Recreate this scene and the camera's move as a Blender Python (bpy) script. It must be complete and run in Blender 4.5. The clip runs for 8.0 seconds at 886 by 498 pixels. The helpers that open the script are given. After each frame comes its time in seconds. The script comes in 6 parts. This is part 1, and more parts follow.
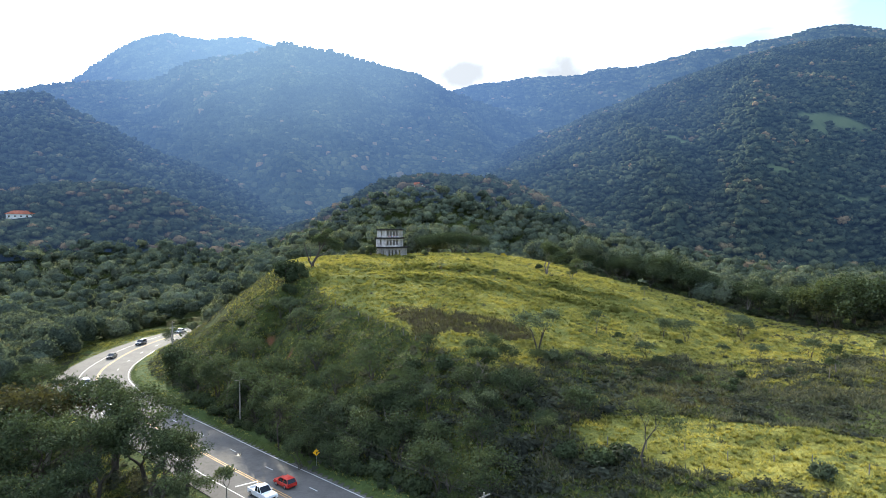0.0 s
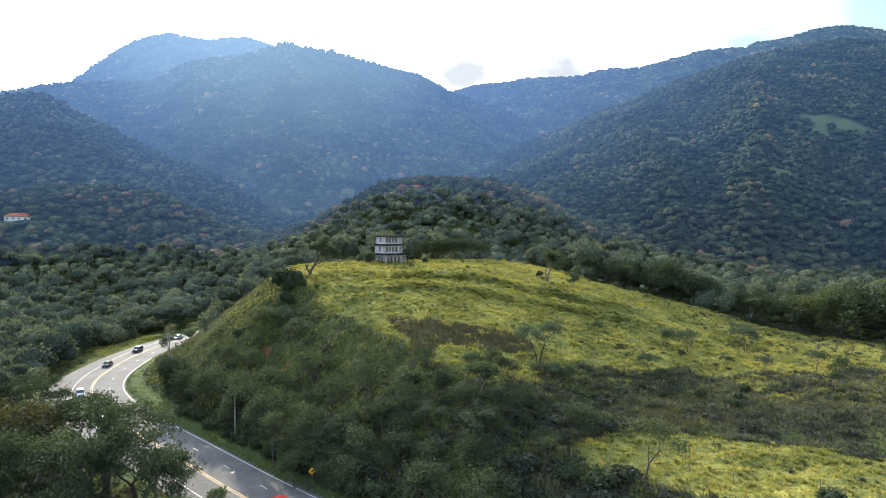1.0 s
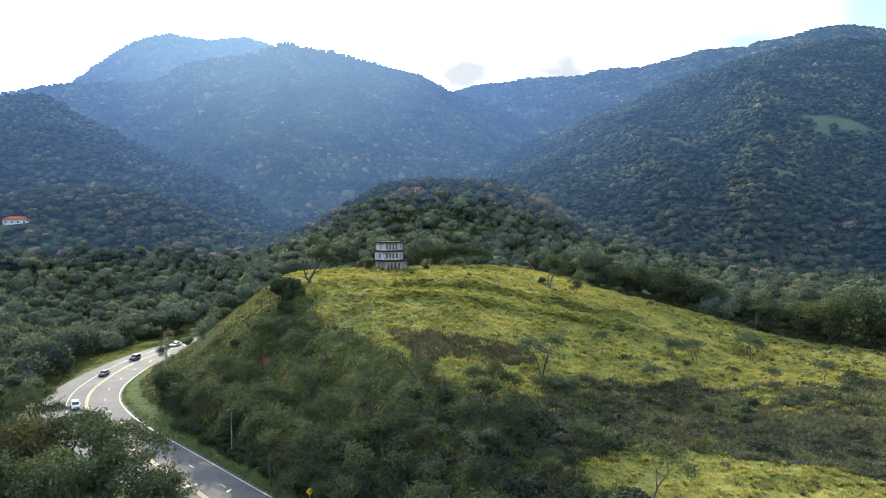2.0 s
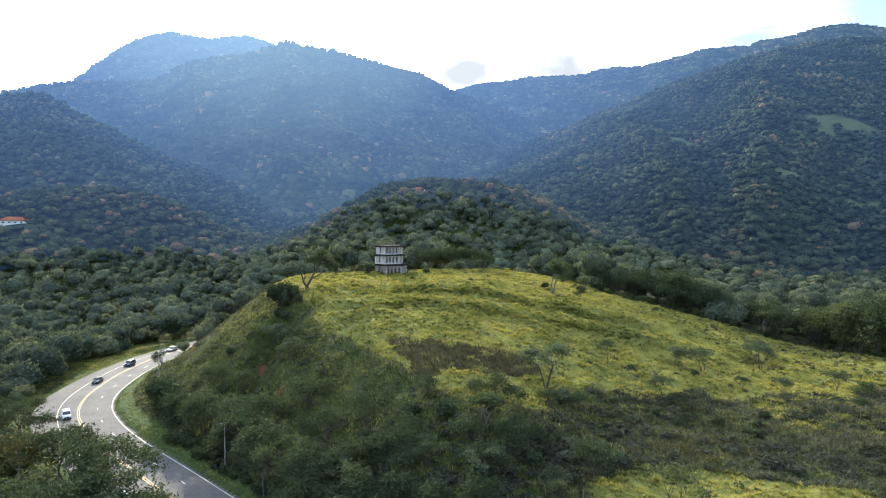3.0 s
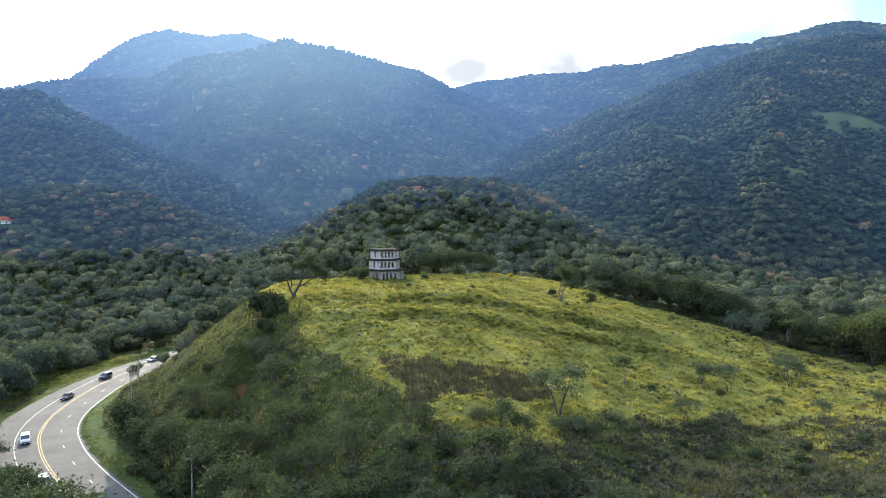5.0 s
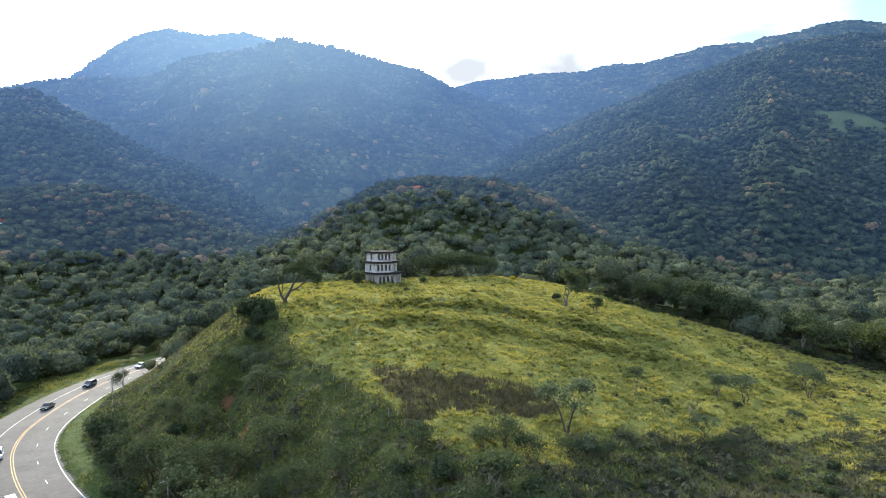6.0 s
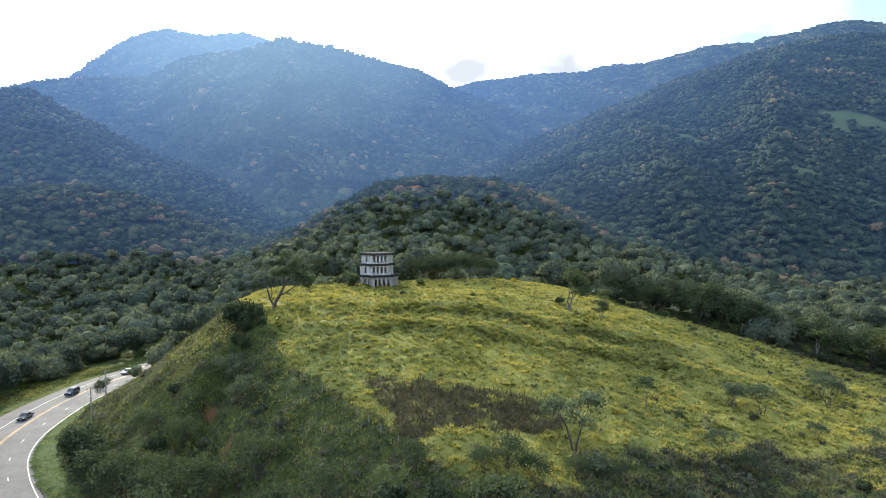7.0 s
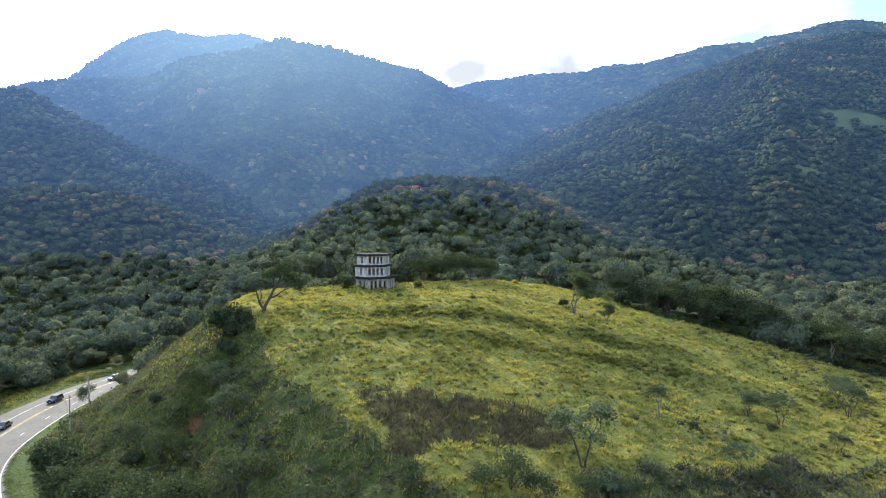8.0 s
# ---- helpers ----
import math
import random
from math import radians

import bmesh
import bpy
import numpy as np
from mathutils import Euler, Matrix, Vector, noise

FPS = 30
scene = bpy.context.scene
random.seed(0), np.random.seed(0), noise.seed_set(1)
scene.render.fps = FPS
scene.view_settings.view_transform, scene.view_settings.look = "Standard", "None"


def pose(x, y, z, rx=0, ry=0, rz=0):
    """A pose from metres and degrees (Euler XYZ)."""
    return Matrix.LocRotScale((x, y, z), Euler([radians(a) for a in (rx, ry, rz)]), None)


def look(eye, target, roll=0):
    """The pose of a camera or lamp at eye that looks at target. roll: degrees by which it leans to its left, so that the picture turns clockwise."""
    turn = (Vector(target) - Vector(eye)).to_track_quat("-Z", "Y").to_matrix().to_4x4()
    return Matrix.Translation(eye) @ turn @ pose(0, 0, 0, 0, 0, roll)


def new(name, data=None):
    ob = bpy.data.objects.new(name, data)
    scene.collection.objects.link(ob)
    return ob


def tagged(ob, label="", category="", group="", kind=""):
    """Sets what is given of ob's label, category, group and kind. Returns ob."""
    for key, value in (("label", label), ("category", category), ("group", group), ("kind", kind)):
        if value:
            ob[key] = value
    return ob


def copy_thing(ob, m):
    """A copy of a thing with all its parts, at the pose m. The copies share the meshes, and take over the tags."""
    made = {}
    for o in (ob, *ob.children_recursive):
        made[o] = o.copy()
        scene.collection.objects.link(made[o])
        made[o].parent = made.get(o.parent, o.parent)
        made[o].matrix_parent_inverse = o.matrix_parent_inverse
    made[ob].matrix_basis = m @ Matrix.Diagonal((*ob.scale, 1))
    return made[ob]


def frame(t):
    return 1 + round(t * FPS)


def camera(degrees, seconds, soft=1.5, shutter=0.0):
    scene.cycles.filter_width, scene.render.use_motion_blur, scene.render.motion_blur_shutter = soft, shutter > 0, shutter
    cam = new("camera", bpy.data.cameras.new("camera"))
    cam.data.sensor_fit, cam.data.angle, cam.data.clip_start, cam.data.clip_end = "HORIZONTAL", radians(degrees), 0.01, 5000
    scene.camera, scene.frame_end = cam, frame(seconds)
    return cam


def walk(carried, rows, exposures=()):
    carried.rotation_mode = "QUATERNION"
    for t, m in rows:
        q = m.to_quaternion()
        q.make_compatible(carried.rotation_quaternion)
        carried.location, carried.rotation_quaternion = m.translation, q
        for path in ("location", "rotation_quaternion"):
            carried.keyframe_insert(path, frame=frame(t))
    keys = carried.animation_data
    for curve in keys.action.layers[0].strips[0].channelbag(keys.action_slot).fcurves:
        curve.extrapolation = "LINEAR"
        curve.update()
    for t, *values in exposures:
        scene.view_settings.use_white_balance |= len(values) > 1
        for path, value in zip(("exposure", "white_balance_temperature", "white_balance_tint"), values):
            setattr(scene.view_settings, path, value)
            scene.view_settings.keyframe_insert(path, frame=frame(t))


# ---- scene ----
cam = camera(73.1, 8.0, soft=0.9)
PATH = [
    (0, (11.023, -202.625, 9.608), (11.094, -200.628, 9.538), -0.2),
    (0.5, (11.247, -201.482, 10.657), (11.317, -199.485, 10.588), -0.2),
    (1, (11.408, -200.428, 11.81), (11.477, -198.431, 11.74), -0.1),
    (1.5, (11.46, -199.237, 12.902), (11.528, -197.239, 12.832), -0.2),
    (3, (11.6, -193.75, 15.518), (11.663, -191.752, 15.443), -0.1),
    (3.5, (11.727, -190.847, 15.863), (11.79, -188.85, 15.787), -0.1),
    (4, (11.859, -187.513, 16.12), (11.921, -185.515, 16.044), -0.1),
    (4.5, (12.037, -183.797, 16.429), (12.1, -181.8, 16.35), -0.1),
    (6, (12.668, -172.169, 17.1), (12.731, -170.171, 17.019), -0.1),
    (6.5, (12.965, -168.44, 17.118), (13.029, -166.443, 17.038), -0.1),
    (7, (13.278, -164.806, 17.074), (13.342, -162.809, 16.995), -0.1),
    (7.5, (13.599, -161.351, 16.909), (13.663, -159.353, 16.832), -0.1),
    (8, (13.866, -158.067, 16.696), (13.93, -156.069, 16.62), -0.2),
]
walk(cam, [(t, look(eye, target, roll)) for t, eye, target, roll in PATH])

# ---- world, sun, exposure ----
SUN_AZ, SUN_EL = radians(-22.0), radians(23.0)      # azimuth from +y towards +x
SUN_DIR = Vector((math.sin(SUN_AZ) * math.cos(SUN_EL), math.cos(SUN_AZ) * math.cos(SUN_EL), math.sin(SUN_EL)))

world = bpy.data.worlds.new("world")
scene.world = world
world.use_nodes = True
wn, wl = world.node_tree.nodes, world.node_tree.links
wn.clear()
w_out = wn.new("ShaderNodeOutputWorld")
w_bg = wn.new("ShaderNodeBackground")
w_sky = wn.new("ShaderNodeTexSky")
w_sky.sky_type = "NISHITA"
w_sky.sun_disc = False
w_sky.sun_elevation = SUN_EL
w_sky.sun_rotation = SUN_AZ
w_sky.air_density, w_sky.dust_density, w_sky.ozone_density = 1.2, 1.5, 1.5
w_sky.altitude = 400
w_tc = wn.new("ShaderNodeTexCoord")
w_dim = wn.new("ShaderNodeVectorMath"); w_dim.operation = "SCALE"; w_dim.inputs["Scale"].default_value = 0.15
wl.new(w_sky.outputs[0], w_dim.inputs[0])
# thin cloud veil, brightest round the sun as thin cloud is
w_dot = wn.new("ShaderNodeVectorMath"); w_dot.operation = "DOT_PRODUCT"
wl.new(w_tc.outputs["Generated"], w_dot.inputs[0]); w_dot.inputs[1].default_value = SUN_DIR
w_max = wn.new("ShaderNodeMath"); w_max.operation = "MAXIMUM"; w_max.inputs[1].default_value = 0.0
wl.new(w_dot.outputs["Value"], w_max.inputs[0])
w_pow = wn.new("ShaderNodeMath"); w_pow.operation = "POWER"; w_pow.inputs[1].default_value = 4.0
wl.new(w_max.outputs[0], w_pow.inputs[0])
w_amp = wn.new("ShaderNodeMath"); w_amp.operation = "MULTIPLY_ADD"
w_amp.inputs[1].default_value, w_amp.inputs[2].default_value = 1.5, 0.0
wl.new(w_pow.outputs[0], w_amp.inputs[0])
w_map = wn.new("ShaderNodeMapping"); w_map.inputs["Scale"].default_value = (2.2, 2.2, 6.5)
w_map.inputs["Location"].default_value = (0.35, 0.0, 0.6)
wl.new(w_tc.outputs["Generated"], w_map.inputs[0])
w_noise = wn.new("ShaderNodeTexNoise"); w_noise.inputs["Scale"].default_value = 1.6
w_noise.inputs["Detail"].default_value = 7.0; w_noise.inputs["Roughness"].default_value = 0.55
wl.new(w_map.outputs[0], w_noise.inputs["Vector"])
w_ramp = wn.new("ShaderNodeValToRGB")
w_ramp.color_ramp.elements[0].position, w_ramp.color_ramp.elements[1].position = 0.32, 0.60
w_sep = wn.new("ShaderNodeSeparateXYZ"); wl.new(w_tc.outputs["Generated"], w_sep.inputs[0])
w_thins = wn.new("ShaderNodeMath"); w_thins.operation = "MULTIPLY_ADD"       # the veil breaks up towards +x
w_thins.inputs[1].default_value = -1.3
wl.new(w_sep.outputs["X"], w_thins.inputs[0])
w_plus = wn.new("ShaderNodeMath"); w_plus.operation = "ADD"; w_plus.inputs[1].default_value = 0.60
wl.new(w_noise.outputs[0], w_plus.inputs[0]); wl.new(w_plus.outputs[0], w_thins.inputs[2])
wl.new(w_thins.outputs[0], w_ramp.inputs[0])
w_grey = wn.new("ShaderNodeValToRGB")          # thick parts of the cloud are greyer
w_grey.color_ramp.elements[0].position, w_grey.color_ramp.elements[1].position = 0.50, 0.85
w_grey.color_ramp.elements[0].color, w_grey.color_ramp.elements[1].color = (1, 1, 0.99, 1), (0.62, 0.65, 0.68, 1)
wl.new(w_noise.outputs[0], w_grey.inputs[0])
w_cloud = wn.new("ShaderNodeVectorMath"); w_cloud.operation = "SCALE"
wl.new(w_grey.outputs[0], w_cloud.inputs[0]); wl.new(w_amp.outputs[0], w_cloud.inputs["Scale"])
w_thin = wn.new("ShaderNodeVectorMath"); w_thin.operation = "ADD"       # light of the open sky seen through it
w_thin.inputs[1].default_value = (0.72, 0.93, 1.32)
wl.new(w_cloud.outputs[0], w_thin.inputs[0])
w_mix = wn.new("ShaderNodeMix"); w_mix.data_type = "RGBA"
w_map2 = wn.new("ShaderNodeMapping"); w_map2.inputs["Scale"].default_value = (3.0, 3.0, 9.0); w_map2.inputs["Location"].default_value = (1.7, 0.4, 0.2)
wl.new(w_tc.outputs["Generated"], w_map2.inputs[0])
w_low = wn.new("ShaderNodeTexNoise"); w_low.inputs["Scale"].default_value = 1.5; w_low.inputs["Detail"].default_value = 5.0
wl.new(w_map2.outputs[0], w_low.inputs["Vector"])
w_lowr = wn.new("ShaderNodeValToRGB")           # small grey clouds under the veil
w_lowr.color_ramp.elements[0].position, w_lowr.color_ramp.elements[1].position = 0.56, 0.70
w_lowr.color_ramp.elements[0].color, w_lowr.color_ramp.elements[1].color = (1, 1, 1, 1), (0.36, 0.38, 0.40, 1)
wl.new(w_low.outputs[0], w_lowr.inputs[0])
w_shade = wn.new("ShaderNodeVectorMath"); w_shade.operation = "MULTIPLY"
wl.new(w_thin.outputs[0], w_shade.inputs[0]); wl.new(w_lowr.outputs[0], w_shade.inputs[1])
wl.new(w_ramp.outputs[0], w_mix.inputs[0]); wl.new(w_dim.outputs[0], w_mix.inputs[6]); wl.new(w_shade.outputs[0], w_mix.inputs[7])
w_last = w_mix.outputs[2]
for c_az, c_el, c_size in ((4.2, 14.6, 0.055), (12.2, 14.2, 0.060)):        # low grey clouds over the saddle
    c_dir = (math.sin(radians(c_az)) * math.cos(radians(c_el)), math.cos(radians(c_az)) * math.cos(radians(c_el)), math.sin(radians(c_el)))
    c_off = wn.new("ShaderNodeVectorMath"); c_off.operation = "SUBTRACT"; c_off.inputs[1].default_value = c_dir
    wl.new(w_tc.outputs["Generated"], c_off.inputs[0])
    c_flat = wn.new("ShaderNodeVectorMath"); c_flat.operation = "MULTIPLY"; c_flat.inputs[1].default_value = (1, 1, 1.7)
    wl.new(c_off.outputs[0], c_flat.inputs[0])
    c_len = wn.new("ShaderNodeVectorMath"); c_len.operation = "LENGTH"; wl.new(c_flat.outputs[0], c_len.inputs[0])
    c_wisp = wn.new("ShaderNodeTexNoise"); c_wisp.inputs["Scale"].default_value = 22.0; c_wisp.inputs["Detail"].default_value = 6.0
    wl.new(w_tc.outputs["Generated"], c_wisp.inputs["Vector"])
    c_sum = wn.new("ShaderNodeMath"); c_sum.operation = "MULTIPLY_ADD"; c_sum.inputs[1].default_value = 0.09
    wl.new(c_wisp.outputs[0], c_sum.inputs[0]); wl.new(c_len.outputs["Value"], c_sum.inputs[2])
    c_fade = wn.new("ShaderNodeMapRange"); c_fade.interpolation_type = "SMOOTHSTEP"
    c_fade.inputs["From Min"].default_value, c_fade.inputs["From Max"].default_value = 0.062, 0.085 + c_size
    c_fade.inputs["To Min"].default_value, c_fade.inputs["To Max"].default_value = 0.95, 0.0
    wl.new(c_sum.outputs[0], c_fade.inputs["Value"])
    c_mix = wn.new("ShaderNodeMix"); c_mix.data_type = "RGBA"; c_mix.inputs[7].default_value = (0.36, 0.385, 0.41, 1)
    wl.new(c_fade.outputs[0], c_mix.inputs[0]); wl.new(w_last, c_mix.inputs[6])
    w_last = c_mix.outputs[2]
wl.new(w_last, w_bg.inputs[0]); wl.new(w_bg.outputs[0], w_out.inputs[0])
w_bg.inputs[1].default_value = 1.0

HAZE_DIR = Vector((math.sin(radians(-14.0)) * math.cos(radians(28)), math.cos(radians(-14.0)) * math.cos(radians(28)), math.sin(radians(28))))       # where the haze painted on the far woods is brightest

sun_data = bpy.data.lights.new("sun", "SUN")
sun_data.energy, sun_data.angle, sun_data.color = 5.0, radians(0.7), (1.0, 0.92, 0.74)
sun = new("sun", sun_data)
sun.matrix_world = look((0, 0, 500), Vector((0, 0, 500)) - SUN_DIR)
scene.view_settings.exposure = 0.92

# ---- small tools ----
rng = np.random.default_rng(11)


def vnoise(x, y, s=0.0):
    """Smooth value noise from -1 to 1."""
    xi, yi = np.floor(x), np.floor(y)
    fx, fy = x - xi, y - yi
    fx, fy = fx * fx * (3 - 2 * fx), fy * fy * (3 - 2 * fy)

    def h(a, b):
        v = np.sin(a * 127.1 + b * 311.7 + s * 74.7) * 43758.5453
        return v - np.floor(v)
    top = h(xi, yi) * (1 - fx) + h(xi + 1, yi) * fx
    low = h(xi, yi + 1) * (1 - fx) + h(xi + 1, yi + 1) * fx
    return 2 * (top * (1 - fy) + low * fy) - 1


def fbm(x, y, s=0.0, n=4):
    out, a = 0.0, 1.0
    for i in range(n):
        out = out + a * vnoise(x * 2 ** i, y * 2 ** i, s + 3.1 * i)
        a *= 0.5
    return out


def sp(v, w):
    """Soft ramp: 0 below, v above, bent over w metres."""
    return w * np.logaddexp(0, v / w)


def smin(a, b, w):
    return a - sp(a - b, w)


def smax(a, b, w):
    return a + sp(b - a, w)


def mesh_from(name, verts, faces, mats=(), smooth=False, attrs=None, slots=None):
    """A mesh from arrays; faces are all of one size."""
    me = bpy.data.meshes.new(name)
    verts, faces = np.asarray(verts, np.float32), np.asarray(faces, np.int32)
    me.vertices.add(len(verts)); me.vertices.foreach_set("co", verts.ravel())
    me.loops.add(faces.size); me.loops.foreach_set("vertex_index", faces.ravel())
    me.polygons.add(len(faces))
    me.polygons.foreach_set("loop_start", np.arange(len(faces), dtype=np.int32) * faces.shape[1])
    me.polygons.foreach_set("use_smooth", np.full(len(faces), smooth))
    for m in mats:
        me.materials.append(m)
    if slots is not None:
        me.polygons.foreach_set("material_index", np.asarray(slots, np.int32))
    for key, val in (attrs or {}).items():
        a = me.attributes.new(key, "FLOAT", "POINT")
        a.data.foreach_set("value", np.asarray(val, np.float32))
    me.update(calc_edges=True)
    me.validate()
    return me


def from_bm(name, bm, mats=(), smooth=False):
    me = bpy.data.meshes.new(name)
    bm.normal_update()
    bm.to_mesh(me); bm.free()
    for m in mats if isinstance(mats, (list, tuple)) else (mats,):
        me.materials.append(m)
    if smooth:
        me.polygons.foreach_set("use_smooth", np.full(len(me.polygons), True))
    return me


def part(name, bm, material, parent, label="", smooth=False):
    """Links a bmesh as one mesh object under a thing or a part."""
    ob = new(name, from_bm(name, bm, material, smooth))
    ob.parent = parent
    if label:
        tagged(ob, label)
    return ob


def child(name, me, parent, label="", kind=""):
    ob = new(name, me)
    ob.parent = parent
    return tagged(ob, label, kind=kind) if label or kind else ob


def box(bm, x0, x1, y0, y1, z0, z1, bevel=0.0):
    g = bmesh.ops.create_cube(bm, size=1.0)["verts"]
    for v in g:
        v.co = Vector(((x0 + x1) / 2 + v.co.x * (x1 - x0), (y0 + y1) / 2 + v.co.y * (y1 - y0), (z0 + z1) / 2 + v.co.z * (z1 - z0)))
    if bevel:
        es = list({e for v in g for e in v.link_edges})
        bmesh.ops.bevel(bm, geom=es, offset=bevel, segments=2, affect="EDGES", profile=0.6)
    return bm


def rod(bm, p0, p1, r0, r1, n=8):
    """A tapered rod between two points."""
    p0, p1 = Vector(p0), Vector(p1)
    q = (p1 - p0).to_track_quat("Z", "Y").to_matrix().to_4x4()
    m = Matrix.Translation((p0 + p1) / 2) @ q
    bmesh.ops.create_cone(bm, cap_ends=True, segments=n, radius1=r0, radius2=r1, depth=(p1 - p0).length, matrix=m)
    return bm


# ---- materials ----
def material(name):
    m = bpy.data.materials.new(name)
    m.use_nodes = True
    nt = m.node_tree
    return m, nt.nodes, nt.links, nt.nodes["Principled BSDF"]


def node(nodes, kind, **inputs):
    n = nodes.new(kind)
    for k, v in inputs.items():
        n.inputs[k.replace("_", " ")].default_value = v
    return n


def ramp_of(nodes, stops):
    r = nodes.new("ShaderNodeValToRGB")
    e = r.color_ramp.elements
    while len(e) < len(stops):
        e.new(0.5)
    for el, (p, c) in zip(e, stops):
        el.position, el.color = p, (*c, 1)
    return r


def mix_rgb(nodes, links, fac, a, b, blend="MIX"):
    n = nodes.new("ShaderNodeMix")
    n.data_type, n.blend_type = "RGBA", blend
    for sock, v in ((n.inputs[0], fac), (n.inputs[6], a), (n.inputs[7], b)):
        if hasattr(v, "links"):
            links.new(v, sock)
        elif isinstance(v, tuple):
            sock.default_value = (*v, 1)
        else:
            sock.default_value = v
    return n.outputs[2]


def noise_of(nodes, links, vec, scale, detail=4.0, rough=0.55, dist=0.0):
    n = node(nodes, "ShaderNodeTexNoise", Scale=scale, Detail=detail, Roughness=rough, Distortion=dist)
    links.new(vec, n.inputs["Vector"])
    return n.outputs[0]


def finish(nodes, links, bsdf, color, rough, bump=None, strength=0.3, distance=0.05):
    links.new(color, bsdf.inputs["Base Color"])
    bsdf.inputs["Roughness"].default_value = rough
    bsdf.inputs["Specular IOR Level"].default_value = 0.12
    if bump is not None:
        b = node(nodes, "ShaderNodeBump", Strength=strength, Distance=distance)
        links.new(bump, b.inputs["Height"]); links.new(b.outputs[0], bsdf.inputs["Normal"])


def plain(name, color, rough=0.6, metal=0.0, vary=0.25, scale=6.0, bump=0.1, coord="Object"):
    """Paint, concrete or metal with stains and grain at two scales."""
    m, n, l, b = material(name)
    tc = n.new("ShaderNodeTexCoord")
    big = noise_of(n, l, tc.outputs[coord], scale * 0.25, 5)
    fine = noise_of(n, l, tc.outputs[coord], scale * 6, 3)
    dark = tuple(c * (1 - vary) for c in color)
    light = tuple(min(1, c * (1 + vary * 0.6)) for c in color)
    r = ramp_of(n, [(0.3, dark), (0.7, light)]); l.new(big, r.inputs[0])
    r2 = ramp_of(n, [(0.3, (1 - vary * 0.4,) * 3), (0.7, (1, 1, 1))]); l.new(fine, r2.inputs[0])
    finish(n, l, b, mix_rgb(n, l, 1.0, r.outputs[0], r2.outputs[0], "MULTIPLY"), rough, fine, bump, 0.02)
    b.inputs["Metallic"].default_value = metal
    return m


def foliage(name, stops, through_light=0.35, rough=0.65, spread=0.35, tone=True, scale=0.6, lit=(1.25, 1.3, 0.6), gloss=0.03, mottle=0.35, relief=0.0):
    """Leaves: colour by leaf and by plant, light passing through them."""
    m, n, l, b = material(name)
    geo = n.new("ShaderNodeNewGeometry")
    info = n.new("ShaderNodeObjectInfo")
    r = ramp_of(n, stops)
    if tone:
        at = n.new("ShaderNodeAttribute"); at.attribute_name = "tone"
        src = at.outputs["Fac"]
    else:
        src = info.outputs["Random"]
    big = noise_of(n, l, geo.outputs["Position"], scale * 0.12, 3)
    mm = n.new("ShaderNodeMath"); mm.operation = "MULTIPLY_ADD"; mm.inputs[1].default_value = 0.6
    l.new(src, mm.inputs[0])
    m2 = n.new("ShaderNodeMath"); m2.operation = "MULTIPLY"; m2.inputs[1].default_value = 0.4
    l.new(big, m2.inputs[0]); l.new(m2.outputs[0], mm.inputs[2])
    l.new(mm.outputs[0], r.inputs[0])
    isl = ramp_of(n, [(0.0, (1 - spread,) * 3), (1.0, (1 + spread * 0.9, 1 + spread * 0.9, 1 + spread * 0.5))])
    l.new(geo.outputs["Random Per Island"], isl.inputs[0])
    col = mix_rgb(n, l, 1.0, r.outputs[0], isl.outputs[0], "MULTIPLY")
    speck = noise_of(n, l, geo.outputs["Position"], 1.3, 4, 0.75)
    sr = ramp_of(n, [(0.36, (0.42, 0.45, 0.5)), (0.5, (1.0, 1.0, 1.0)), (0.66, (1.45, 1.4, 1.25))]); l.new(speck, sr.inputs[0])
    col = mix_rgb(n, l, mottle, col, mix_rgb(n, l, 1.0, col, sr.outputs[0], "MULTIPLY"))
    l.new(col, b.inputs["Base Color"])
    if relief:
        leafy = noise_of(n, l, geo.outputs["Position"], 0.8, 5, 0.8)
        bp = node(n, "ShaderNodeBump", Strength=relief, Distance=0.8)
        l.new(leafy, bp.inputs["Height"]); l.new(bp.outputs[0], b.inputs["Normal"])
    b.inputs["Roughness"].default_value = rough
    b.inputs["Specular IOR Level"].default_value = gloss
    tr = n.new("ShaderNodeBsdfTranslucent")
    l.new(mix_rgb(n, l, 1.0, col, lit, "MULTIPLY"), tr.inputs["Color"])
    mx = n.new("ShaderNodeMixShader"); mx.inputs[0].default_value = through_light
    out = n["Material Output"]
    l.new(b.outputs[0], mx.inputs[1]); l.new(tr.outputs[0], mx.inputs[2]); l.new(mx.outputs[0], out.inputs[0])
    return m


